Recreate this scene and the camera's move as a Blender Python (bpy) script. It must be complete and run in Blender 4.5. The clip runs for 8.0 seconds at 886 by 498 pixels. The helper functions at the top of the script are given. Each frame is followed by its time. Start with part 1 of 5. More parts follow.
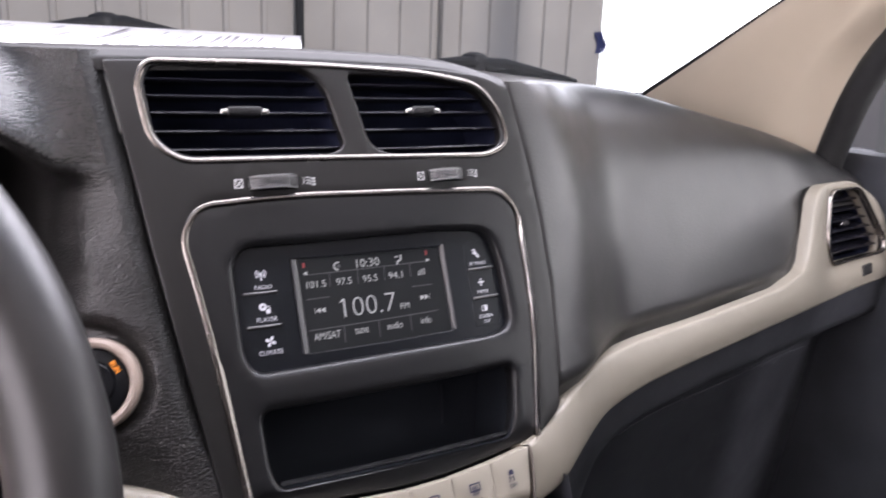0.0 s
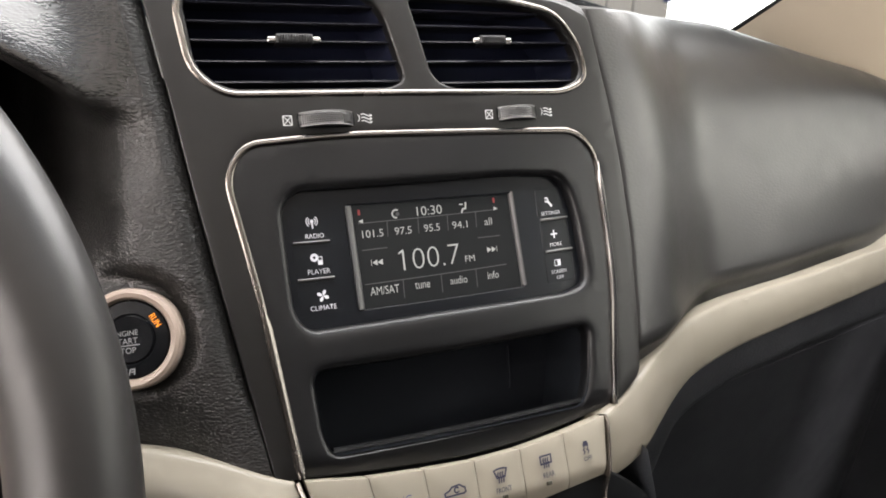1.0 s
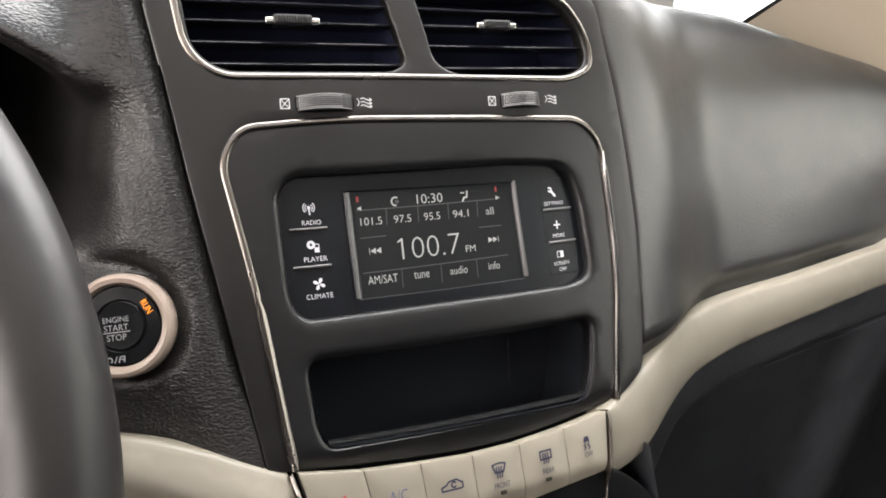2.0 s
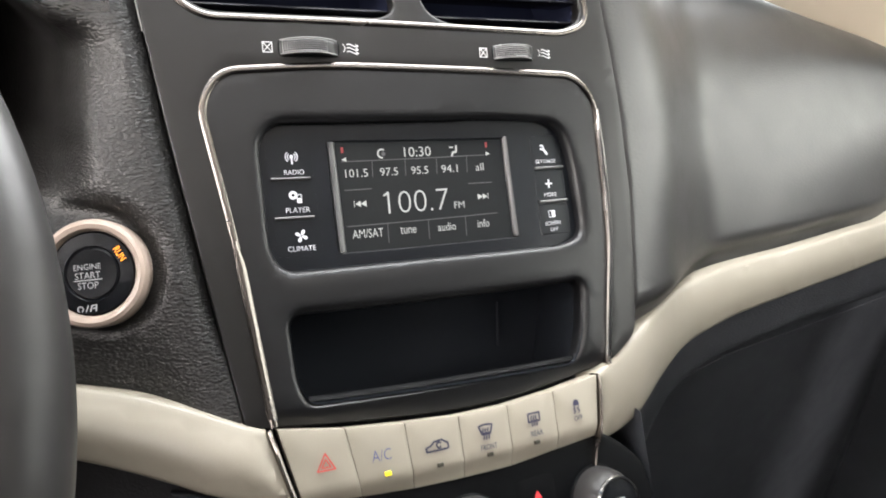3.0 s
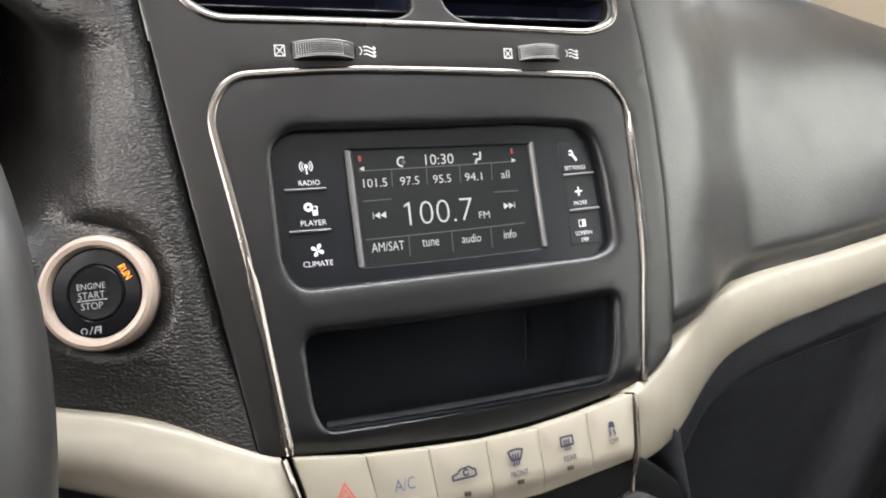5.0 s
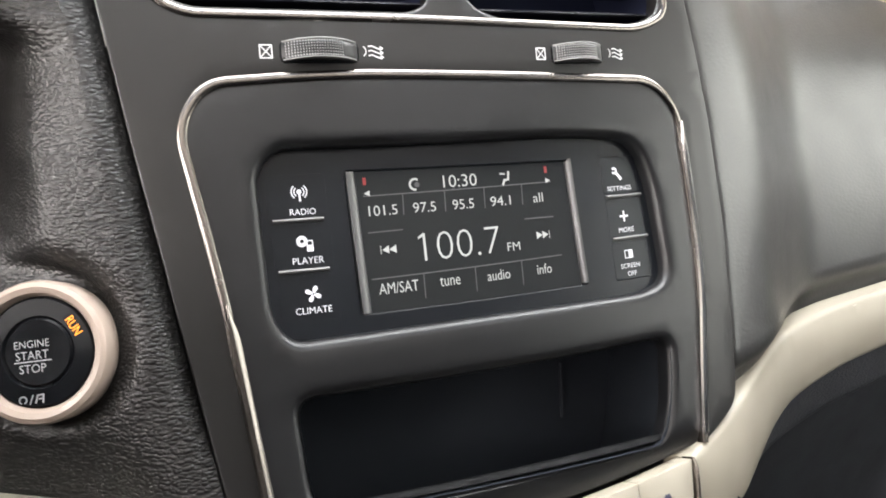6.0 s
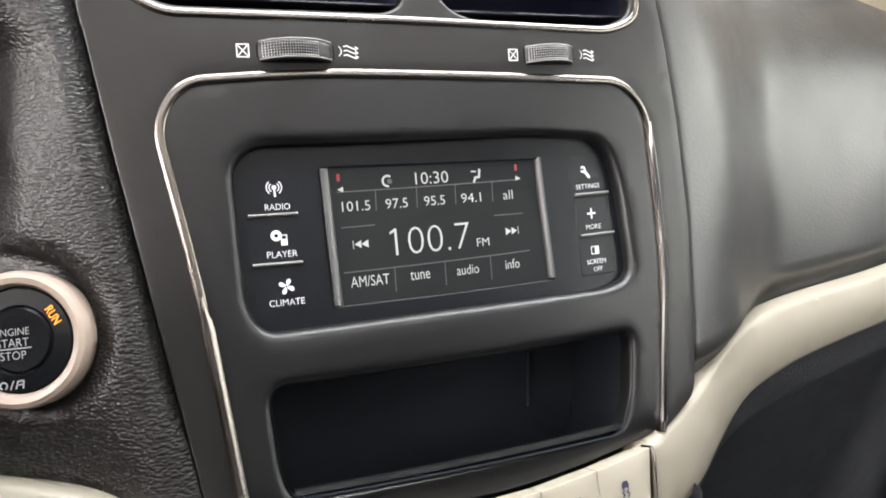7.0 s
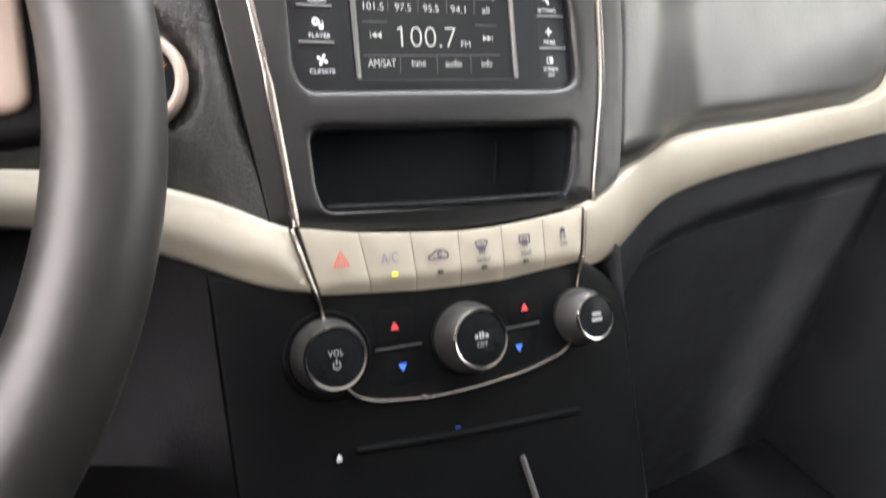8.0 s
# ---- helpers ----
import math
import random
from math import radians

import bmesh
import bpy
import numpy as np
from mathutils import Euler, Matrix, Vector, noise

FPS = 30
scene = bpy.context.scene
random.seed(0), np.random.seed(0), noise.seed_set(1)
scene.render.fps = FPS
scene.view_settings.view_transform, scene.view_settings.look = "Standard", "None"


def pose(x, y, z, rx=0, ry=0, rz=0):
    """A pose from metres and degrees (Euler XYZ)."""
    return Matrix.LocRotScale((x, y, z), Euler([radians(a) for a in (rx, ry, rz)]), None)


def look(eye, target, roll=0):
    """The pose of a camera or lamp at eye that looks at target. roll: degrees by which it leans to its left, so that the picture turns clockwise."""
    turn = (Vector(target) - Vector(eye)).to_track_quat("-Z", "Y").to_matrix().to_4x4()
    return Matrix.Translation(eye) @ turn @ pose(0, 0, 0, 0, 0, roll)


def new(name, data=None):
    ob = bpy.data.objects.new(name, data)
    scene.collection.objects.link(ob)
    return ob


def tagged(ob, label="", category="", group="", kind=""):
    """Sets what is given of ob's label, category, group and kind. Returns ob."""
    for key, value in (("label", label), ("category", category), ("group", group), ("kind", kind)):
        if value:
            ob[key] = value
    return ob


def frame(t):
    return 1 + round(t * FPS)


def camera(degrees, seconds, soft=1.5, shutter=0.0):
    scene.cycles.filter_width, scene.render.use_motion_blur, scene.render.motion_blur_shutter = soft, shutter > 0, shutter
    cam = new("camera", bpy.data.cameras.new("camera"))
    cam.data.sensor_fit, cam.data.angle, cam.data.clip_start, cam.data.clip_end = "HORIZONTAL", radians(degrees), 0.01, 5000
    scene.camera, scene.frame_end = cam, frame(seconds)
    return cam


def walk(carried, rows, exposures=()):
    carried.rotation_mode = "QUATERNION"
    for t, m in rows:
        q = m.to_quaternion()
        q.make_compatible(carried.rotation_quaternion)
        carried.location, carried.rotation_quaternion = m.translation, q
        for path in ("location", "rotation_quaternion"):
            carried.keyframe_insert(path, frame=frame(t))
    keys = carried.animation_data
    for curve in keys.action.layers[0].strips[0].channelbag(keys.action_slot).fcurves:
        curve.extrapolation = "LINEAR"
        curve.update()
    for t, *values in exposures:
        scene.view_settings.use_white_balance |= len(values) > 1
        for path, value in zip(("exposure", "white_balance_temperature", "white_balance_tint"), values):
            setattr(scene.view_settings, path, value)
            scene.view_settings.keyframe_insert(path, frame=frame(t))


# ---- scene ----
from mathutils import geometry

# ---- camera ----
cam = camera(61.3, 8.0, soft=1.8, shutter=0.35)
PATH = [
    (0, (-0.181, 0.153, 1.174), (0.728, 1.868, 0.693), 2.2),
    (0.2, (-0.185, 0.162, 1.166), (0.674, 1.903, 0.656), 2.3),
    (0.5, (-0.178, 0.187, 1.159), (0.64, 1.925, 0.602), 2.2),
    (0.7, (-0.173, 0.194, 1.152), (0.625, 1.948, 0.591), 1.5),
    (1, (-0.166, 0.197, 1.156), (0.596, 1.947, 0.56), 1.6),
    (2.3, (-0.161, 0.205, 1.145), (0.599, 1.95, 0.531), 2.5),
    (2.5, (-0.161, 0.2, 1.138), (0.604, 1.931, 0.493), 2.9),
    (2.7, (-0.153, 0.181, 1.124), (0.610, 1.966, 0.485), 2.6),
    (3, (-0.155, 0.209, 1.125), (0.617, 1.946, 0.503), 3.1),
    (3.5, (-0.148, 0.226, 1.118), (0.615, 1.967, 0.496), 2.9),
    (3.7, (-0.145, 0.230, 1.119), (0.615, 1.968, 0.511), 2.5),
    (4, (-0.146, 0.226, 1.129), (0.62, 1.97, 0.518), 2.8),
    (4.2, (-0.146, 0.220, 1.132), (0.593, 1.953, 0.507), 2.3),
    (4.5, (-0.147, 0.223, 1.118), (0.593, 1.983, 0.523), 2.1),
    (5, (-0.148, 0.232, 1.12), (0.578, 1.994, 0.516), 2.0),
    (5.2, (-0.145, 0.268, 1.13), (0.553, 2.043, 0.527), 1.7),
    (6.3, (-0.124, 0.296, 1.11), (0.581, 2.073, 0.524), 1.4),
    (6.5, (-0.123, 0.295, 1.116), (0.584, 2.06, 0.495), 1.7),
    (7, (-0.124, 0.285, 1.125), (0.603, 2.033, 0.48), 2.8),
    (7.2, (-0.118, 0.279, 1.127), (0.556, 2.034, 0.409), 3.0),
    (7.5, (-0.143, 0.241, 1.113), (0.609, 1.953, 0.401), 4.5),
    (7.7, (-0.158, 0.194, 1.110), (0.582, 1.910, 0.354), 4.7),
    (7.9, (-0.183, 0.165, 1.095), (0.608, 1.829, 0.316), 5.7),
    (8, (-0.184, 0.155, 1.091), (0.596, 1.803, 0.269), 5.8),
]
EXPOSURES = [(0, -0.32, 6000, 22), (0.2, -0.34, 6050, 20), (0.5, -0.34, 6250, 16), (0.7, -0.32, 6350, 14), (1.0, -0.25, 6500, 12), (2.5, -0.05, 6500, 11), (2.8, 0.23, 6300, 10), (7.0, 0.32, 6300, 10), (7.6, 0.36, 6300, 11), (8.0, 0.55, 6300, 12)]
walk(cam, [(t, look(eye, target, roll)) for t, eye, target, roll in PATH], EXPOSURES)

# ---- light ----
world = bpy.data.worlds.new("sky")
scene.world = world
world.use_nodes = True
wn = world.node_tree
sky = wn.nodes.new("ShaderNodeTexSky")
sky.sky_type, sky.sun_disc = "NISHITA", False
sky.sun_elevation, sky.sun_rotation = radians(35), radians(175)
wn.nodes["Background"].inputs["Strength"].default_value = 0.15
wn.links.new(sky.outputs["Color"], wn.nodes["Background"].inputs["Color"])


def sun_lamp():
    data = bpy.data.lights.new("sun", "SUN")
    data.energy, data.angle, data.color = 2.6, radians(4), (1.0, 0.95, 0.88)
    ob = new("sun", data)
    # azimuth 175 degrees clockwise from +y, as in the sky
    a, e = radians(175), radians(35)
    d = Vector((math.sin(a) * math.cos(e), math.cos(a) * math.cos(e), math.sin(e)))
    ob.matrix_world = look(d * 30, (0, 0, 0))


def window_lamp(name, centre, target, w, h, watts, colour):
    data = bpy.data.lights.new(name, "AREA")
    data.shape, data.size, data.size_y, data.energy, data.color = "RECTANGLE", w, h, watts, colour
    ob = new(name, data)
    ob.matrix_world = look(centre, target)


sun_lamp()
window_lamp("windshield_daylight", (0.10, 0.60, 1.385), (0.10, -0.10, 0.75), 0.80, 0.36, 11.5, (1.0, 0.98, 0.95))
# added fill aimed up at the roof lining, brightening its reflection in the bezel
window_lamp("roof_lining_fill", (0.0, 0.54, 1.39), (0.0, -0.15, 1.64), 0.70, 0.20, 27.0, (0.97, 0.98, 1.0))
window_lamp("passenger_window_daylight", (0.755, 0.27, 1.235), (0.0, 0.27, 1.32), 0.82, 0.30, 3.4, (1.0, 0.97, 0.88))
window_lamp("driver_window_daylight", (-0.755, 0.10, 1.27), (0.0, 0.2, 1.30), 1.05, 0.38, 14.5, (1.0, 0.89, 0.82))

# ---- materials ----


def nodes_of(name):
    m = bpy.data.materials.new(name)
    m.use_nodes = True
    nt = m.node_tree
    return m, nt, nt.nodes["Principled BSDF"]


def link(nt, a, b):
    nt.links.new(a, b)


def coords(nt, scale):
    tc = nt.nodes.new("ShaderNodeTexCoord")
    mp = nt.nodes.new("ShaderNodeMapping")
    mp.inputs["Scale"].default_value = (scale, scale, scale) if not isinstance(scale, tuple) else scale
    link(nt, tc.outputs["Object"], mp.inputs["Vector"])
    return mp.outputs["Vector"]


def ramp(nt, fac, stops):
    r = nt.nodes.new("ShaderNodeValToRGB")
    while len(r.color_ramp.elements) < len(stops):
        r.color_ramp.elements.new(0.5)
    for el, (pos, c) in zip(r.color_ramp.elements, stops):
        el.position, el.color = pos, (*c, 1)
    link(nt, fac, r.inputs["Fac"])
    return r.outputs["Color"]


def noise_fac(nt, scale, detail=4.0, rough=0.55):
    n = nt.nodes.new("ShaderNodeTexNoise")
    n.inputs["Scale"].default_value, n.inputs["Detail"].default_value, n.inputs["Roughness"].default_value = 1.0, detail, rough
    link(nt, coords(nt, scale), n.inputs["Vector"])
    return n.outputs["Fac"]


def spread(nt, fac, lo, hi):
    r = nt.nodes.new("ShaderNodeMapRange")
    r.inputs["From Min"].default_value, r.inputs["From Max"].default_value = 0.3, 0.7
    r.inputs["To Min"].default_value, r.inputs["To Max"].default_value = lo, hi
    link(nt, fac, r.inputs["Value"])
    return r.outputs["Result"]


def bump(nt, b, height, distance, strength=1.0, below=None):
    n = nt.nodes.new("ShaderNodeBump")
    n.inputs["Distance"].default_value, n.inputs["Strength"].default_value = distance, strength
    link(nt, height, n.inputs["Height"])
    if below is not None:
        link(nt, below, n.inputs["Normal"])
    link(nt, n.outputs["Normal"], b.inputs["Normal"])
    return n.outputs["Normal"]


def surface(name, colour, rough, metal=0.0, vary=0.15, blotch=9.0, grain=1800.0, grain_depth=0.00003, rough_vary=0.08, coat=0.0, specular=0.5):
    """A moulded surface: slight blotches of colour and gloss, and a fine relief."""
    m, nt, b = nodes_of(name)
    big = noise_fac(nt, blotch)
    lo, hi = [tuple(min(1, c * k) for c in colour) for k in (1 - vary, 1 + vary)]
    link(nt, ramp(nt, big, [(0.3, lo), (0.7, hi)]), b.inputs["Base Color"])
    link(nt, spread(nt, noise_fac(nt, blotch * 5, 6), rough - rough_vary, rough + rough_vary), b.inputs["Roughness"])
    b.inputs["Metallic"].default_value = metal
    b.inputs["Specular IOR Level"].default_value = specular
    b.inputs["Coat Weight"].default_value = coat
    if grain_depth:
        bump(nt, b, noise_fac(nt, grain, 2), grain_depth)
    return m


def leather_grain(name, colour, rough, cell=480.0, depth=0.00035, vary=0.2, specular=0.5):
    """Soft moulded skin with a pebbled, wrinkled leather grain."""
    m, nt, b = nodes_of(name)
    v = nt.nodes.new("ShaderNodeTexVoronoi")
    v.feature = "F1"
    v.inputs["Scale"].default_value, v.inputs["Randomness"].default_value = 1.0, 0.9
    warp = nt.nodes.new("ShaderNodeTexNoise")
    warp.inputs["Scale"].default_value, warp.inputs["Detail"].default_value = 1.0, 2.0
    link(nt, coords(nt, cell * 0.22), warp.inputs["Vector"])
    mix = nt.nodes.new("ShaderNodeVectorMath")
    mix.operation = "MULTIPLY_ADD"
    mix.inputs[1].default_value = (1.3, 1.3, 1.3)
    link(nt, warp.outputs["Color"], mix.inputs[0])
    link(nt, coords(nt, (cell * 0.55, cell, cell * 1.1)), mix.inputs[2])
    link(nt, mix.outputs["Vector"], v.inputs["Vector"])
    dome = nt.nodes.new("ShaderNodeMapRange")
    dome.interpolation_type = "SMOOTHSTEP"
    dome.inputs["From Min"].default_value, dome.inputs["From Max"].default_value = 0.15, 0.85
    dome.inputs["To Min"].default_value, dome.inputs["To Max"].default_value = 1.0, 0.0
    link(nt, v.outputs["Distance"], dome.inputs["Value"])
    b.inputs["Specular IOR Level"].default_value = specular
    fine = bump(nt, b, noise_fac(nt, cell * 3, 3), depth * 0.12)
    bump(nt, b, dome.outputs["Result"], depth, 1.0, fine)
    lo, hi = [tuple(c * k for c in colour) for k in (1 - vary, 1 + vary)]
    link(nt, ramp(nt, noise_fac(nt, 14), [(0.3, lo), (0.7, hi)]), b.inputs["Base Color"])
    link(nt, spread(nt, noise_fac(nt, 30, 5), rough - 0.05, rough + 0.06), b.inputs["Roughness"])
    return m


def glow(name, colour, strength, base=(0.7, 0.7, 0.7)):
    m, nt, b = nodes_of(name)
    b.inputs["Base Color"].default_value = (*base, 1)
    b.inputs["Roughness"].default_value = 0.5
    b.inputs["Emission Color"].default_value = (*colour, 1)
    b.inputs["Emission Strength"].default_value = strength
    return m


def plain(name, colour, rough=0.5, metal=0.0):
    return surface(name, colour, rough, metal, vary=0.06, grain_depth=0)


SKIN = leather_grain("black_grained_skin", (0.0080, 0.0076, 0.0073), 0.35, cell=760, depth=0.00024, specular=0.55)
TOP_SKIN = surface("black_dash_top_skin", (0.011, 0.0105, 0.0102), 0.48, vary=0.15, blotch=6, grain=1200, grain_depth=0.00005, rough_vary=0.03, specular=0.3)
HOOD = leather_grain("black_glossy_skin", (0.0080, 0.0076, 0.0073), 0.25, cell=650, depth=0.00010, specular=0.9)
SKIN_FINE = leather_grain("black_fine_grained_skin", (0.018, 0.018, 0.0174), 0.34, cell=480, depth=0.00004, vary=0.15, specular=0.8)
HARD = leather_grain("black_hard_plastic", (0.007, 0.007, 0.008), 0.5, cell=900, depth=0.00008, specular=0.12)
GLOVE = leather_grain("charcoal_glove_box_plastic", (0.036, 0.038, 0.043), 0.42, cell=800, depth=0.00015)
DUCT = surface("black_duct", (0.013, 0.016, 0.032), 0.6, grain_depth=0, specular=0.05)
FASCIA = surface("charcoal_satin_plastic", (0.0058, 0.0054, 0.0052), 0.34, grain_depth=0, rough_vary=0.012)
BEZEL = surface("black_satin_plastic", (0.0052, 0.0053, 0.0060), 0.34, grain_depth=0, rough_vary=0.012)
PIANO = surface("black_gloss_plastic", (0.005, 0.0055, 0.0065), 0.24, grain_depth=0, rough_vary=0.05, specular=0.1)
CONTROL = surface("black_control_plastic", (0.0016, 0.0018, 0.0022), 0.5, grain_depth=0.00001, specular=0.08)
TRAY_BLACK = surface("black_tray_plastic", (0.016, 0.0185, 0.023), 0.45, grain_depth=0, specular=0.08)
FACE = surface("black_radio_face", (0.005, 0.006, 0.008), 0.32, grain_depth=0, rough_vary=0.03, specular=0.3)
VENT = surface("black_vent_plastic", (0.008, 0.008, 0.011), 0.17, grain_depth=0.00001)
CHROME = surface("satin_chrome", (0.24, 0.218, 0.20), 0.24, metal=1.0, vary=0.05, grain_depth=0, rough_vary=0.05)
BRIGHT = surface("bright_chrome", (0.55, 0.53, 0.51), 0.14, metal=1.0, vary=0.05, grain_depth=0, rough_vary=0.04)
SILVER = surface("silver_paint", (0.19, 0.19, 0.187), 0.42, metal=0.6, vary=0.05, grain_depth=0)
KNOB = surface("charcoal_knob_plastic", (0.022, 0.021, 0.0205), 0.36, grain=2000, grain_depth=0.00004)
BAR = surface("dull_silver_plastic", (0.10, 0.10, 0.10), 0.36, metal=0.6, vary=0.05, grain_depth=0)
BEIGE = surface("pearl_beige_plastic", (0.238, 0.216, 0.174), 0.40, vary=0.05, blotch=5, grain=2400, grain_depth=0.000012, rough_vary=0.05)
BEIGE_RING = surface("beige_ring_plastic", (0.285, 0.228, 0.19), 0.36, vary=0.05, grain_depth=0)
PILLAR = surface("beige_pillar_plastic", (0.68, 0.59, 0.45), 0.6, vary=0.05, blotch=4, grain=900, grain_depth=0.00008)
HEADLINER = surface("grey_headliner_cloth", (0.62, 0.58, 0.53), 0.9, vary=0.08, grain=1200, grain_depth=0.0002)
CARPET = surface("dark_carpet", (0.014, 0.0145, 0.017), 0.95, vary=0.3, grain=900, grain_depth=0.0006, specular=0.04)
RUBBER = surface("black_rubber", (0.012, 0.012, 0.012), 0.6, grain=1500, grain_depth=0.00004)
WHEEL_SKIN = surface("steering_wheel_leather", (0.012, 0.0113, 0.011), 0.40, vary=0.1, blotch=8, grain=1600, grain_depth=0.00002, rough_vary=0.03, specular=0.5)
# print with a faint glow added to keep small captions legible
PRINT = glow("white_glowing_print", (0.9, 0.93, 1.0), 0.10, (0.52, 0.52, 0.55))
PRINT_GREY = plain("pale_grey_print", (0.55, 0.55, 0.55))
PRINT_DIM = plain("grey_print", (0.28, 0.28, 0.29))
PRINT_BLUE = plain("slate_blue_print", (0.014, 0.014, 0.042))
PRINT_AC = plain("violet_blue_print", (0.03, 0.04, 0.17))
PRINT_RED = plain("red_print", (0.46, 0.035, 0.03))
LCD_TEXT = glow("display_white", (0.98, 1.0, 0.92), 0.44, (0.1, 0.1, 0.1))
LCD_DIM = glow("display_grey", (0.6, 0.63, 0.66), 0.05, (0.05, 0.05, 0.05))
LCD_RED = glow("display_red", (1.0, 0.06, 0.05), 0.2, (0.1, 0.02, 0.02))
LAMP_YELLOW = glow("yellow_indicator", (1.0, 0.78, 0.01), 0.8, (0.5, 0.4, 0.02))
LAMP_OFF = plain("unlit_indicator", (0.03, 0.028, 0.02), 0.3)
ORANGE = glow("orange_lettering", (1.0, 0.30, 0.01), 2.6, (0.3, 0.1, 0.01))
ARROW_RED = glow("red_arrow", (1.0, 0.04, 0.06), 0.32, (0.4, 0.03, 0.03))
ARROW_BLUE = glow("blue_arrow", (0.04, 0.2, 1.0), 0.42, (0.03, 0.08, 0.4))
PAPER = surface("white_paper", (0.82, 0.82, 0.83), 0.7, vary=0.03, grain=700, grain_depth=0.00005)
KNURL = plain("grey_knurled_plastic", (0.45, 0.45, 0.45), 0.4)
INK = plain("grey_ink", (0.25, 0.24, 0.26), 0.7)

LCD = surface("dark_display_glass", (0.012, 0.012, 0.012), 0.12, grain_depth=0, rough_vary=0.03, specular=0.12)
LCD.node_tree.nodes["Principled BSDF"].inputs["Emission Color"].default_value = (0.80, 0.93, 1.0, 1)
LCD.node_tree.nodes["Principled BSDF"].inputs["Emission Strength"].default_value = 0.012


def glass_material():
    m, nt, b = nodes_of("clear_glass")
    b.inputs["Base Color"].default_value = (0.96, 0.98, 0.97, 1)
    b.inputs["Roughness"].default_value = 0.02
    b.inputs["Transmission Weight"].default_value = 1.0
    b.inputs["IOR"].default_value = 1.45
    return m


GLASS = glass_material()
WALL_SHEET = surface("tan_grey_painted_sheet", (0.46, 0.425, 0.375), 0.6, vary=0.14, blotch=1.2, grain=60, grain_depth=0.0008)
SHEET_BLUE = surface("blue_plastic_sheet", (0.02, 0.03, 0.13), 0.5, vary=0.2, blotch=6)
CONCRETE = surface("concrete", (0.30, 0.29, 0.28), 0.85, vary=0.2, blotch=0.8, grain=40, grain_depth=0.001)

# ---- building helpers ----


def thing(name, place, label, category, group="", kind=""):
    ob = new(name)
    ob.empty_display_size = 0.02
    ob.location = place
    return tagged(ob, label, category, group, kind)


def part(name, mesh, material, parent=None, label=""):
    """Links a mesh, modelled in the world's metres, as one object under a thing or a part."""
    if mesh.materials:
        mesh.materials[0] = material
    else:
        mesh.materials.append(material)
    ob = new(name, mesh)
    if parent is not None:
        ob.parent = parent
        if parent.type == "EMPTY":
            ob.matrix_parent_inverse = Matrix.LocRotScale(parent.location, parent.rotation_euler, None).inverted()
    return tagged(ob, label)


def mesh_of(name, verts, faces, sharp=35):
    me = bpy.data.meshes.new(name)
    me.from_pydata([tuple(v) for v in verts], [], [tuple(f) for f in faces])
    bm = bmesh.new()
    bm.from_mesh(me)
    bmesh.ops.recalc_face_normals(bm, faces=bm.faces)
    bm.to_mesh(me)
    bm.free()
    me.polygons.foreach_set("use_smooth", [True] * len(me.polygons))
    me.set_sharp_from_angle(angle=radians(sharp))
    me.update()
    return me


def rounded(corners, step=0.006, n=7, closed=True):
    """A dense outline with rounded corners; corners are (u, v, radius)."""
    out = []
    count = len(corners)
    for i, (u, v, r) in enumerate(corners):
        p = Vector((u, v))
        if not closed and i in (0, count - 1):
            out.append(p)
            continue
        a, b = Vector(corners[i - 1][:2]) - p, Vector(corners[(i + 1) % count][:2]) - p
        d = min(r, a.length * 0.49, b.length * 0.49)
        if d < 1e-5:
            out.append(p)
            continue
        p0, p2 = p + a.normalized() * d, p + b.normalized() * d
        for k in range(n + 1):
            t = k / n
            out.append(p0 * (1 - t) ** 2 + p * 2 * t * (1 - t) + p2 * t * t)
    dense = []
    for i, p in enumerate(out):
        if not closed and i == len(out) - 1:
            dense.append(p)
            break
        q = out[(i + 1) % len(out)]
        k = max(1, int((q - p).length / step))
        dense += [p.lerp(q, j / k) for j in range(k)]
    return dense


def area2(loop):
    return sum(p.x * q.y - q.x * p.y for p, q in zip(loop, loop[1:] + loop[:1]))


def ccw(loop):
    return loop if area2(loop) > 0 else loop[::-1]


def offset(loop, d, closed=True):
    """The loop moved to its left by d."""
    out, n = [], len(loop)
    for i, p in enumerate(loop):
        a = loop[i - 1] if closed or i else p
        b = loop[(i + 1) % n] if closed or i < n - 1 else p
        t = b - a
        t = t.normalized() if t.length else Vector((1, 0))
        out.append(p + Vector((-t.y, t.x)) * d)
    return out


def inside(px, py, loop):
    """Which of the points lie within the loop."""
    res = np.zeros(len(px), bool)
    for p, q in zip(loop, loop[1:] + loop[:1]):
        if p.y == q.y:
            continue
        hit = ((p.y > py) != (q.y > py)) & (px < (q.x - p.x) * (py - p.y) / (q.y - p.y) + p.x)
        res ^= hit
    return res


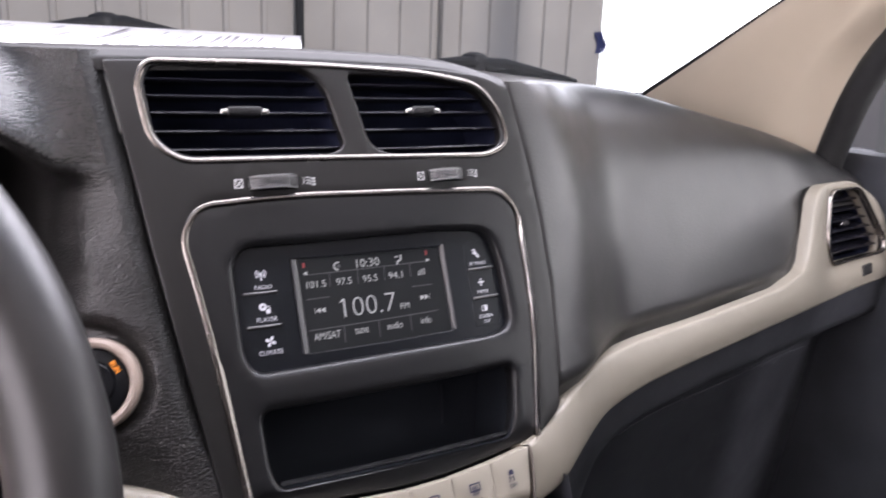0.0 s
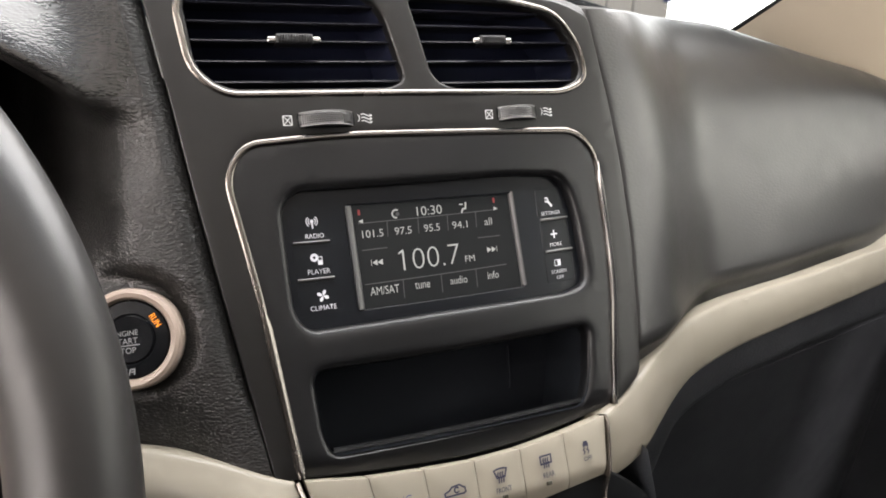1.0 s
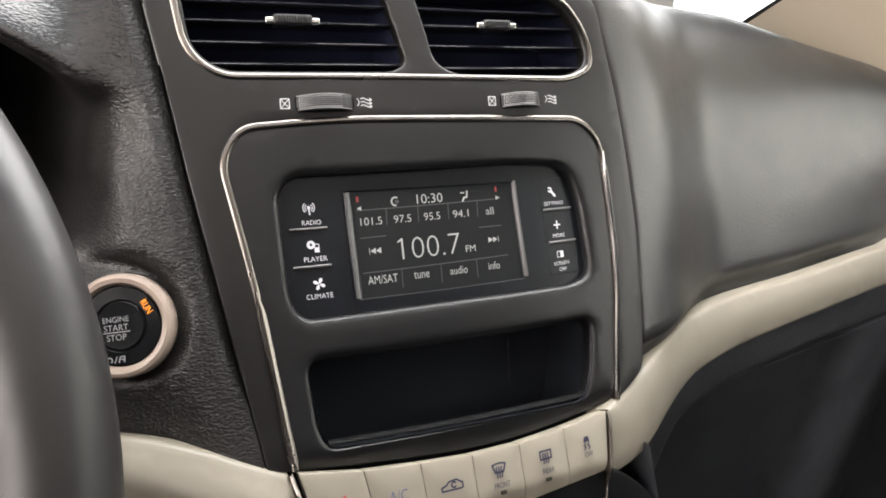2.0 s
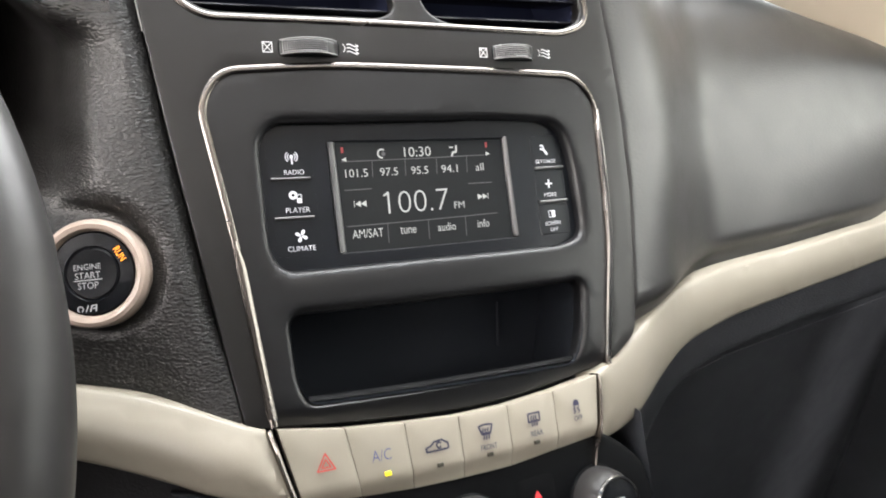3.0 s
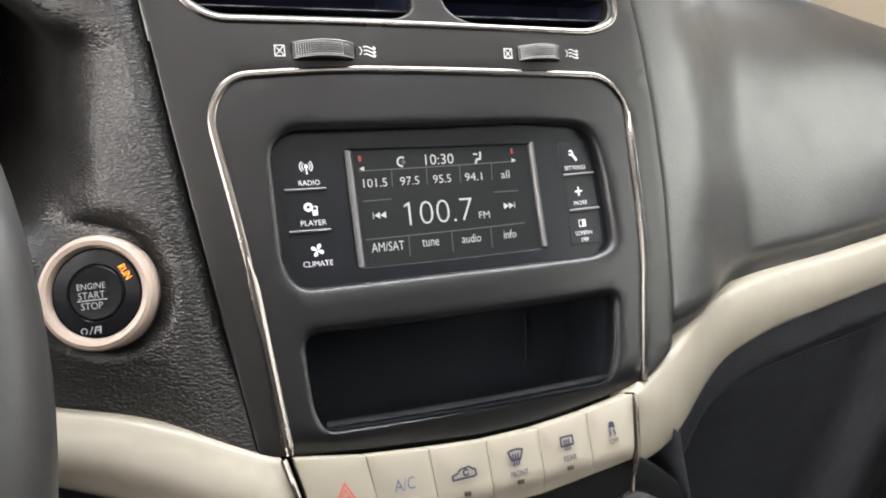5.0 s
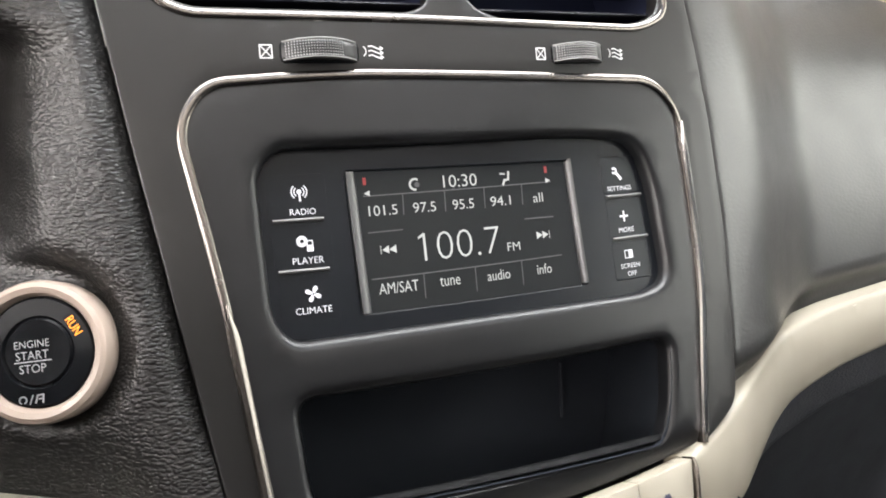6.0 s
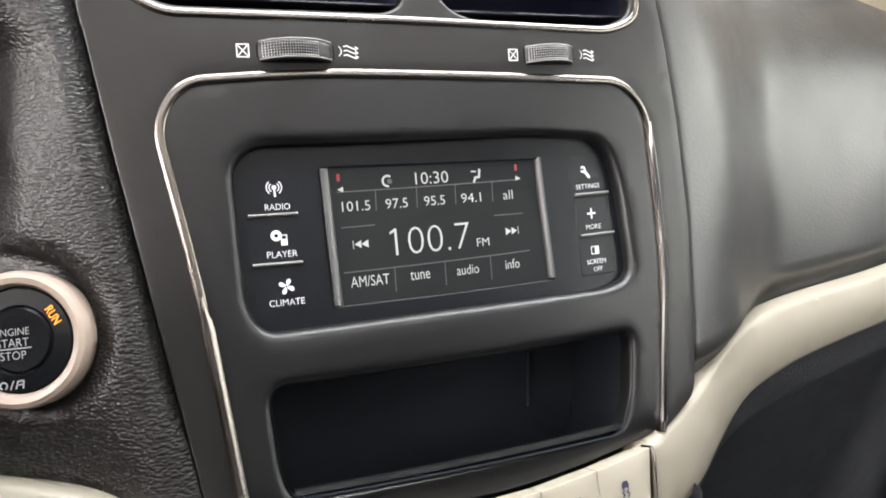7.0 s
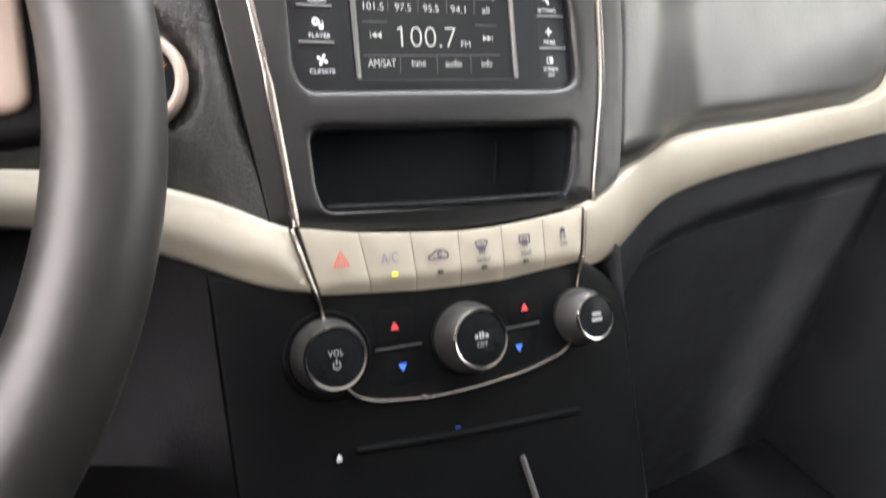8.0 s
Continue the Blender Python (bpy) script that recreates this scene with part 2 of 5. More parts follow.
def plate(outer, holes, surf, h=0.0, depth=0.01, bevel=0.002, step=0.008, crown=0.0, edge=None):
    """A plate on a curved surface, with rolled edges and holes through it; surf maps (u, v, height) to the world."""
    loops = [ccw(outer)] + [ccw(l)[::-1] for l in holes]
    rolls = [bevel if edge is None else edge] + [bevel] * len(holes)
    inner = [offset(l, r) for l, r in zip(loops, rolls)]
    pts, edges = [], []
    for l in inner:
        n = len(pts)
        pts += l
        edges += [(n + i, n + (i + 1) % len(l)) for i in range(len(l))]
    rim = len(pts)
    us, vs = [p.x for p in inner[0]], [p.y for p in inner[0]]
    gu, gv = np.meshgrid(np.arange(min(us) + step / 2, max(us), step), np.arange(min(vs) + step / 2, max(vs), step))
    gu, gv = gu.ravel(), gv.ravel()
    ok = inside(gu, gv, inner[0])
    for l in inner[1:]:
        ok &= ~inside(gu, gv, l)
    bx, by = np.array([p.x for p in pts]), np.array([p.y for p in pts])
    gu, gv = gu[ok], gv[ok]
    if len(gu):
        near = np.min((gu[:, None] - bx) ** 2 + (gv[:, None] - by) ** 2, axis=1) > (step * 0.45) ** 2
        pts = pts + [Vector((a, b)) for a, b in zip(gu[near], gv[near])]
    vo, _, fo, src, _, _ = geometry.delaunay_2d_cdt(pts, edges, [], 0, 1e-7)
    cu = np.array([sum(vo[i].x for i in f) / len(f) for f in fo])
    cv = np.array([sum(vo[i].y for i in f) / len(f) for f in fo])
    keep = inside(cu, cv, inner[0])
    for l in inner[1:]:
        keep &= ~inside(cu, cv, l)
    where = {}
    for o, ins in enumerate(src):
        for i in ins:
            where[i] = o

    def lift(p):
        if not crown:
            return 0.0
        d2 = np.min((p.x - bx) ** 2 + (p.y - by) ** 2)
        return crown * (1 - math.exp(-math.sqrt(d2) / 0.008))

    verts = [surf(p.x, p.y, h + lift(p)) for p in vo]
    faces = [tuple(f) for f, k in zip(fo, keep) if k]
    start = 0
    for l, roll in zip(loops, rolls):
        n = len(l)
        ring = [where[start + i] for i in range(n)]
        start += n
        for a in (30, 60, 90, None):
            ins = roll * (1 - math.sin(radians(a))) if a else 0.0
            hh = h - roll * (1 - math.cos(radians(a))) if a else h - depth
            nxt = list(range(len(verts), len(verts) + n))
            verts += [surf(p.x, p.y, hh) for p in offset(l, ins)]
            faces += [(ring[i], ring[(i + 1) % n], nxt[(i + 1) % n], nxt[i]) for i in range(n)]
            ring = nxt
    return verts, faces


def strip(path, surf, width, h0, h1, closed=True, round_=0.3):
    """A raised bead of that width along a path on the surface."""
    prof = []
    for k in range(7):
        a = math.pi * k / 6
        prof.append((-width / 2 * math.cos(a), h0 + (h1 - h0) * (math.sin(a) ** 0.6)))
    prof = [(-width / 2, h0 - 0.002)] + prof + [(width / 2, h0 - 0.002)]
    rings = [[surf(p.x, p.y, h) for p in offset(path, o, closed)] for o, h in prof]
    n, m = len(path), len(prof)
    verts = [v for r in rings for v in r]
    faces = []
    for j in range(m - 1):
        for i in range(n if closed else n - 1):
            k = (i + 1) % n
            faces.append((j * n + i, j * n + k, (j + 1) * n + k, (j + 1) * n + i))
    if not closed:
        faces += [tuple(j * n for j in range(m)), tuple(j * n + n - 1 for j in range(m))[::-1]]
    return verts, faces


def grid(fn, nu, nv):
    """A sheet of (nu x nv) cells from fn(a, b), a and b from 0 to 1."""
    verts = [fn(i / nu, j / nv) for j in range(nv + 1) for i in range(nu + 1)]
    faces = [(j * (nu + 1) + i, j * (nu + 1) + i + 1, (j + 1) * (nu + 1) + i + 1, (j + 1) * (nu + 1) + i) for j in range(nv) for i in range(nu)]
    return verts, faces


def thick(fn, nu, nv, t):
    """The same with a back at t behind it along y and closed edges."""
    f, ff = grid(fn, nu, nv)
    b = [Vector(v) + Vector((0, t, -t * 0.2)) for v in f]
    n = len(f)
    faces = list(ff) + [tuple(i + n for i in q[::-1]) for q in ff]
    w = nu + 1
    rim = list(range(w)) + [j * w + nu for j in range(1, nv + 1)] + [nv * w + i for i in range(nu - 1, -1, -1)] + [j * w for j in range(nv - 1, 0, -1)]
    faces += [(rim[i], rim[(i + 1) % len(rim)], rim[(i + 1) % len(rim)] + n, rim[i] + n) for i in range(len(rim))]
    return f + b, faces


def box(lo, hi, bevel=0.0):
    bm = bmesh.new()
    bmesh.ops.create_cube(bm, size=1)
    for v in bm.verts:
        v.co = Vector([lo[i] if v.co[i] < 0 else hi[i] for i in range(3)])
    if bevel:
        bmesh.ops.bevel(bm, geom=bm.edges[:], offset=bevel, segments=2, affect="EDGES", profile=0.5)
    bm.verts.index_update()
    out = [v.co.copy() for v in bm.verts], [tuple(v.index for v in f.verts) for f in bm.faces]
    bm.free()
    return out


def revolve(profile, m, seg=48):
    """A turned body from (radius, height) pairs about the local z of m."""
    verts, faces = [], []
    for r, z in profile:
        verts += [m @ Vector((r * math.cos(2 * math.pi * i / seg), r * math.sin(2 * math.pi * i / seg), z)) for i in range(seg)]
    for j in range(len(profile) - 1):
        faces += [(j * seg + i, j * seg + (i + 1) % seg, (j + 1) * seg + (i + 1) % seg, (j + 1) * seg + i) for i in range(seg)]
    faces += [tuple(range(seg))[::-1], tuple(range((len(profile) - 1) * seg, len(profile) * seg))]
    return verts, faces


def tube(points, radius, seg=10, taper=None):
    """A round bar along points in space."""
    verts, faces = [], []
    n = len(points)
    up = Vector((0.13, 0.31, 0.94))
    for i, p in enumerate(points):
        t = (Vector(points[min(i + 1, n - 1)]) - Vector(points[max(i - 1, 0)])).normalized()
        s = t.cross(up).normalized()
        q = s.cross(t)
        r = radius * (taper[i] if taper else 1)
        verts += [Vector(p) + (s * math.cos(2 * math.pi * k / seg) + q * math.sin(2 * math.pi * k / seg)) * r for k in range(seg)]
    for j in range(n - 1):
        faces += [(j * seg + k, j * seg + (k + 1) % seg, (j + 1) * seg + (k + 1) % seg, (j + 1) * seg + k) for k in range(seg)]
    faces += [tuple(range(seg))[::-1], tuple(range((n - 1) * seg, n * seg))]
    return verts, faces


def flat(polys, surf, u, v, h, turn=0.0, scale=1.0, squash=0.92):
    """Printed shapes: polygons in millimetres round (u, v) on a surface."""
    verts, faces = [], []
    c, s = math.cos(radians(turn)), math.sin(radians(turn))
    for poly in polys:
        n = len(verts)
        for a, b in poly:
            a, b = a * scale / 1000, b * scale / 1000
            verts.append(surf(u + a * c - b * s, v + (a * s + b * c) * squash, h))
        faces.append(tuple(range(n, n + len(poly))))
    return verts, faces


def stroke(points, w, closed=False):
    """Quads along a line, for flat()."""
    out = []
    pts = [Vector(p) for p in points]
    if closed:
        pts.append(pts[0])
    for p, q in zip(pts, pts[1:]):
        d = (q - p).normalized()
        o = Vector((-d.y, d.x)) * w / 2
        e = d * w * 0.3
        out.append([tuple(p - e + o), tuple(p - e - o), tuple(q + e - o), tuple(q + e + o)])
    return out


def arc(cx, cy, r, a0, a1, n=10):
    return [(cx + r * math.cos(radians(a0 + (a1 - a0) * i / n)), cy + r * math.sin(radians(a0 + (a1 - a0) * i / n))) for i in range(n + 1)]


def disc(cx, cy, r, n=18):
    return arc(cx, cy, r, 0, 360 - 360 / n, n - 1)


def lettering(name, text, width, height, u, v, surf, h, material, parent, turn=0.0, squash=0.92, thin=-0.008):
    """Text of that width and height in millimetres, centred at (u, v) on a surface."""
    data = bpy.data.curves.new(name, "FONT")
    data.body, data.resolution_u, data.fill_mode, data.offset = text, 3, "FRONT", thin
    tmp = bpy.data.objects.new(name, data)
    scene.collection.objects.link(tmp)
    bpy.context.view_layer.update()
    me = bpy.data.meshes.new_from_object(tmp.evaluated_get(bpy.context.evaluated_depsgraph_get()))
    bpy.data.objects.remove(tmp)
    bpy.data.curves.remove(data)
    co = [v_.co.copy() for v_ in me.vertices]
    x0, x1, y0, y1 = min(c.x for c in co), max(c.x for c in co), min(c.y for c in co), max(c.y for c in co)
    ca, sa = math.cos(radians(turn)), math.sin(radians(turn))
    for vert, c in zip(me.vertices, co):
        a = ((c.x - x0) / (x1 - x0) - 0.5) * width / 1000
        b = ((c.y - y0) / (y1 - y0) - 0.5) * height / 1000
        vert.co = surf(u + a * ca - b * sa, v + (a * sa + b * ca) * squash, h)
    me.materials.clear()
    return part(name, me, material, parent)


# ---- the surfaces that everything sits on ----


def stack_y(x, z):
    return 0.5631 + 0.4205 * (z - 1) - 0.3823 * (z - 1) ** 2 + 0.0529 * x + 0.35 * x * x


def on_stack(x, z, h=0.0):
    n = Vector((0.0529 + 0.7 * x, -1, 0.4205 - 0.7646 * (z - 1))).normalized()
    return Vector((x, stack_y(x, z), z)) + n * h


def on_pad(x, z, h=0.0):
    """The driver's pad: flush with the stack at the seam, then turning away to the driver."""
    d = float(np.interp(z, [0.7, 0.925, 0.993, 1.064, 1.119, 1.159, 1.2], [-0.1, -0.110, -0.122, -0.1345, -0.143, -0.150, -0.156])) - x
    e = min(d, 0.10)
    bend = 0.0 if e < 0.0 else e * e / 0.052 if e < 0.026 else e - 0.013
    y = stack_y(max(x, -0.5), z) + 0.32 * bend
    n = Vector((0.0529 + 0.7 * x - (0.32 * min(1.0, max(0.0, d / 0.026)) if d < 0.10 else 0), -1, 0.4205 - 0.7646 * (z - 1))).normalized()
    return Vector((x, y, z)) + n * h


def on_face(x, z, h=0.0):
    """The radio's face, sunk into the bezel; heights as on the stack."""
    return on_stack(x + (0.049 + 0.65 * x) * 0.0075, z + 0.0029, h)


def table(rows):
    xs, ys = zip(*rows)

    def f(x):
        return float(np.interp(x, xs, ys))
    return f


def smooth_table(rows, soft=0.012):
    f = table(rows)

    def g(x):
        return sum(f(x + k * soft) * w for k, w in ((-2, 0.1), (-1, 0.2), (0, 0.4), (1, 0.2), (2, 0.1)))
    return g


RIB_Y = smooth_table([(0.0, 0.49), (0.09, 0.531), (0.13, 0.549), (0.17, 0.577), (0.21, 0.602), (0.27, 0.617), (0.35, 0.625), (0.45, 0.642), (0.55, 0.66), (0.65, 0.68), (1.5, 0.8)], 0.014)


def on_dash(x, z, h=0.0):
    y = RIB_Y(x) + 0.25 * (z - 0.92)
    slope = (RIB_Y(x + 0.01) - RIB_Y(x - 0.01)) / 0.02
    return Vector((x, y, z)) + Vector((slope, -1, 0.25)).normalized() * h


def ease(a, b, x):
    t = min(1, max(0, (x - a) / (b - a)))
    return t * t * (3 - 2 * t)

# ---- the hall outside, and the ground ----


def hall():
    ground = part("ground", mesh_of("ground", *grid(lambda a, b: Vector((-60 + 120 * a, -60 + 120 * b, 0.0)), 12, 12)), CONCRETE)
    tagged(ground, "grey concrete floor of the hall", "floor", kind="structure")
    # ribbed sheet wall: flats and narrow raised ribs
    prof = []
    x = -9.0
    while x < 3.45:
        prof += [(x, 0.0), (x + 0.17, 0.0), (x + 0.18, -0.02), (x + 0.205, -0.02), (x + 0.215, 0.0)]
        x += 0.235
    prof.append((3.72, 0.0))
    verts, faces = [], []
    for z in (0.0, 5.5):
        verts += [Vector((px, 5.0 + py, z)) for px, py in prof]
    n = len(prof)
    verts += [Vector((px, 5.05, z)) for z in (0.0, 5.5) for px in (-9.0, 3.72)]
    faces += [(i, i + 1, n + i + 1, n + i) for i in range(n - 1)]
    faces += [(2 * n, 2 * n + 2, 2 * n + 3, 2 * n + 1), (n - 1, 2 * n + 1, 2 * n + 3, 2 * n - 1)]
    w = part("building_wall", mesh_of("building_wall", verts, faces), WALL_SHEET)
    tagged(w, "tan-grey ribbed sheet wall of the hall", "wall", kind="structure")
    for x0, wd in ((1.255, 0.045), (2.28, 0.03)):
        post = part("wall_post", mesh_of("wall_post", *box((x0, 4.93, 0), (x0 + wd, 4.978, 5.5), 0.006)), RUBBER if wd > 0.04 else WALL_SHEET)
        tagged(post, "dark upright steel post against the sheet wall", "post", kind="structure")
    sheet = part("plastic_sheet", mesh_of("plastic_sheet", *thick(lambda a, b: Vector((3.66 + 0.08 * a + 0.02 * math.sin(b * 5), 4.985 + 0.012 * math.sin(a * 9 + b * 4), 1.30 + 0.16 * b)), 6, 8, 0.01)), SHEET_BLUE)
    tagged(sheet, "blue plastic sheet hung at the wall's end", "sheet")
    side = part("side_wall", mesh_of("side_wall", *box((3.0, -8, 0), (3.2, 2.4, 4.0))), WALL_SHEET)
    tagged(side, "grey wall beside the car", "wall", kind="structure")
    # the open end of the hall, white with daylight
    m, nt, b = nodes_of("white_daylight")
    b.inputs["Base Color"].default_value = (0, 0, 0, 1)
    b.inputs["Emission Color"].default_value = (1, 1, 0.98, 1)
    b.inputs["Emission Strength"].default_value = 6.0
    back = part("backdrop", mesh_of("backdrop", *box((3.0, 9.0, 0.0), (24.0, 9.1, 9.0))), m)
    tagged(back, "white daylight at the open end of the hall", "sky", kind="structure")


hall()

# ---- the car's shell ----
WS_EDGE = [(1.10, 0.655, 1.145), (1.151, 0.64, 1.036), (1.212, 0.625, 0.905), (1.263, 0.61, 0.795), (1.40, 0.58, 0.50), (1.58, 0.54, 0.10)]
DOOR_EDGE = [(1.05, 0.68, 0.80), (1.10, 0.665, 0.775), (1.16, 0.652, 0.75), (1.212, 0.642, 0.72), (1.30, 0.63, 0.62), (1.40, 0.61, 0.43), (1.58, 0.58, 0.05)]


def edge_at(rows, z):
    zs = [r[0] for r in rows]
    return Vector((float(np.interp(z, zs, [r[1] for r in rows])), float(np.interp(z, zs, [r[2] for r in rows])), z))


def pillar(sign, name):
    def fn(a, b):
        z = 1.02 + 0.56 * b
        p = edge_at(WS_EDGE, z).lerp(edge_at(DOOR_EDGE, z), a)
        p.x -= 0.022 * math.sin(math.pi * a) ** 0.8
        p.x += 0.03 * ease(0.85, 1.0, a)
        p.x *= sign
        return p
    ob = part(name, mesh_of(name, *thick(fn, 16, 26, 0.02)), PILLAR)
    tagged(ob, "smooth beige plastic windshield pillar cover", "pillar trim", kind="structure")
    line = [edge_at(WS_EDGE, 1.02 + 0.56 * k / 30) + Vector((-0.004, -0.004, 0)) for k in range(31)]
    seal = part("windshield_seal", mesh_of("windshield_seal", *tube([Vector((p.x * sign, p.y, p.z)) for p in line], 0.004)), RUBBER)
    tagged(seal, "thin black rubber windshield seal", "seal", kind="structure")
    line = [edge_at(DOOR_EDGE, 1.02 + 0.56 * k / 30) + Vector((0.022, -0.018, -0.002)) for k in range(31)]
    for _ in range(6):
        line = [line[0]] + [(a + b * 2 + c) / 4 for a, b, c in zip(line, line[1:], line[2:])] + [line[-1]]
    seal = part("door_seal", mesh_of("door_seal", *tube([Vector((p.x * sign, p.y, p.z)) for p in line], 0.018, 14), 60), RUBBER)
    tagged(seal, "thick black rubber door seal", "seal", kind="structure")


pillar(1, "a_pillar_passenger")
pillar(-1, "a_pillar_driver")


def shell():
    def ws(a, b):
        z = 1.10 + 0.48 * b
        e = edge_at(WS_EDGE, z)
        x = -e.x + 2 * e.x * a
        return Vector((x, e.y + 0.05 * (1 - (2 * a - 1) ** 2) + 0.006, z))
    ob = part("windshield", mesh_of("windshield", *thick(ws, 20, 12, 0.006)), GLASS)
    ob.visible_shadow = False
    tagged(ob, "clear curved windshield glass", "windshield", kind="structure")
    roof = part("ceiling", mesh_of("ceiling", *thick(lambda a, b: Vector((-0.60 + 1.2 * a, 0.12 - 1.5 * b, 1.585 + 0.05 * math.sin(math.pi * a) ** 0.5)), 16, 10, 0.02)), HEADLINER)
    tagged(roof, "grey cloth roof lining", "ceiling", kind="structure")
    fl = part("floor", mesh_of("floor", *box((-0.8, -1.4, 0.33), (0.8, 1.2, 0.36))), CARPET)
    tagged(fl, "dark carpeted car floor", "floor", kind="structure")
    fw = part("firewall", mesh_of("firewall", *box((-0.8, 1.08, 0.36), (0.8, 1.12, 1.08))), CARPET)
    tagged(fw, "dark bulkhead in front of the footwell", "wall", kind="structure")
    for sign, nm in ((1, "door_passenger"), (-1, "door_driver")):
        lo, hi = sorted((sign * 0.735, sign * 0.80))
        d = part(nm, mesh_of(nm, *box((lo, -1.38, 0.36), (hi, 1.08, 1.085), 0.012)), GLOVE)
        tagged(d, "black moulded car door panel", "door", kind="structure")
        # unseen dark panel, added to block rear side light from the bezel's reflection
        quarter = part("rear_side_blocker", mesh_of("rear_side_blocker", *thick(lambda a, b: Vector((sign * (0.745 - 0.14 * b), -0.52 - 0.86 * a, 1.08 + 0.54 * b)), 4, 4, 0.03)), HARD)
        tagged(quarter, "unseen dark panel added to block light at the rear side", "wall", kind="structure")
        # unseen roof edge; its shade is put into the colour for the pad's dark band
        rail = part("roof_rail", mesh_of("roof_rail", *thick(lambda a, b: Vector((sign * (0.655 - 0.05 * b), 0.36 - 0.88 * a - 0.18 * b, 1.425 + 0.165 * b + 0.02 * math.sin(math.pi * b))), 8, 6, 0.012)), GLOVE)
        tagged(rail, "unseen lining along the roof's edge, darkened for the pad's reflection", "roof lining", kind="structure")
        # unseen pillar; its dark colour replaces the shade of seats that aren't modelled
        post = part("door_pillar", mesh_of("door_pillar", *thick(lambda a, b: Vector((sign * (0.73 - 0.13 * b), -0.42 - 0.09 * a, 1.08 + 0.5 * b)), 3, 8, 0.03)), HARD)
        tagged(post, "unseen door pillar, darkened for the bezel's reflection", "pillar", kind="structure")
        side = part("side_window", mesh_of("side_window", *thick(lambda a, b: Vector((sign * (0.75 - 0.14 * b), 0.74 - 0.05 * b - 1.15 * a, 1.08 + 0.5 * b)), 10, 6, 0.004)), GLASS)
        side.visible_shadow = False
        tagged(side, "clear side window glass", "window", kind="structure")
    # unseen closure, added dark to keep light from behind out of the reflections
    rear = part("rear_closure", mesh_of("rear_closure", *box((-0.8, -1.42, 0.36), (0.8, -1.385, 1.64))), HARD)
    tagged(rear, "unseen dark panel added to close the back of the cabin", "wall", kind="structure")


shell()


def wipers():
    cowl = part("wiper_cowl", mesh_of("wiper_cowl", *thick(lambda a, b: Vector((-0.72 + 1.44 * a, 1.105 + 0.05 * (1 - (2 * a - 1) ** 2) + 0.10 * b, 1.172 - 0.035 * abs(2 * a - 1) ** 2 - 0.02 * b)), 24, 4, 0.03)), RUBBER)
    tagged(cowl, "black plastic cowl at the foot of the windshield", "cowl", kind="structure")
    for pts, hub in (
        ([(0.30, 1.17, 1.172), (0.38, 1.175, 1.178), (0.46, 1.18, 1.175), (0.53, 1.18, 1.164), (0.60, 1.18, 1.154)], (0.41, 1.19, 1.182)),
        ([(-0.22, 1.17, 1.188), (-0.14, 1.175, 1.203), (-0.09, 1.18, 1.206), (-0.03, 1.18, 1.196), (0.03, 1.18, 1.186)], (-0.11, 1.19, 1.208)),
    ):
        w = thing("wiper", pts[0], "black windshield wiper arm lying on the cowl", "wiper", "windshield wipers")
        part("arm", mesh_of("arm", *tube([Vector(p) for p in pts], 0.009, 10, [0.6, 1.0, 1.3, 1.0, 0.5])), RUBBER, w)
        part("blade", mesh_of("blade", *tube([Vector(p) + Vector((0, 0.02, -0.012)) for p in pts], 0.005, 8)), RUBBER, w)
        part("pivot_cap", mesh_of("pivot_cap", *revolve([(0.024, -0.02), (0.023, 0.0), (0.018, 0.008), (0.008, 0.012)], Matrix.Translation(hub), 24)), RUBBER, w)


wipers()

# ---- dashboard ----
SEAM_X = table([(0.70, -0.10), (0.925, -0.110), (0.993, -0.122), (1.064, -0.1345), (1.119, -0.143), (1.159, -0.150), (1.20, -0.156)])
PAD_X = table([(0.70, 0.118), (0.92, 0.124), (0.948, 0.133), (0.971, 0.1365), (1.02, 0.141), (1.067, 0.1395), (1.104, 0.135), (1.147, 0.126), (1.20, 0.112)])
TOP_Z = smooth_table([(-0.8, 1.16), (-0.3, 1.172), (-0.152, 1.1735), (-0.045, 1.1765), (0.056, 1.175), (0.10, 1.169), (0.14, 1.156)])
BASE_Z = smooth_table([(-0.8, 1.14), (-0.15, 1.166), (0.06, 1.176), (0.23, 1.170), (0.36, 1.158), (0.606, 1.146), (0.8, 1.12)])
CREST_Z = smooth_table([(0.10, 1.164), (0.15, 1.165), (0.183, 1.164), (0.346, 1.155), (0.402, 1.143), (0.461, 1.130), (0.553, 1.113), (0.636, 1.092), (0.76, 1.05)])
CREST_Y = smooth_table([(0.10, 0.655), (0.137, 0.66), (0.16, 0.675), (0.2, 0.705), (0.26, 0.735), (0.34, 0.76), (0.76, 0.77)])
RIB_TOP = smooth_table([(0.09, 0.925), (0.106, 0.930), (0.124, 0.9355), (0.145, 0.9400), (0.179, 0.9405), (0.256, 0.9455), (0.321, 0.949), (0.490, 0.957), (0.53, 0.966), (0.552, 0.992), (0.567, 1.022), (0.60, 1.036), (0.76, 1.036)], 0.006)
RIB_BOT = smooth_table([(0.09, 0.888), (0.10, 0.887), (0.118, 0.887), (0.15, 0.893), (0.187, 0.895), (0.228, 0.900), (0.276, 0.906), (0.348, 0.914), (0.454, 0.921), (0.56, 0.927), (0.76, 0.936)], 0.006)

dash = thing("dashboard", (0, 0.8, 0.5), "black grained soft dashboard of a car", "dashboard")


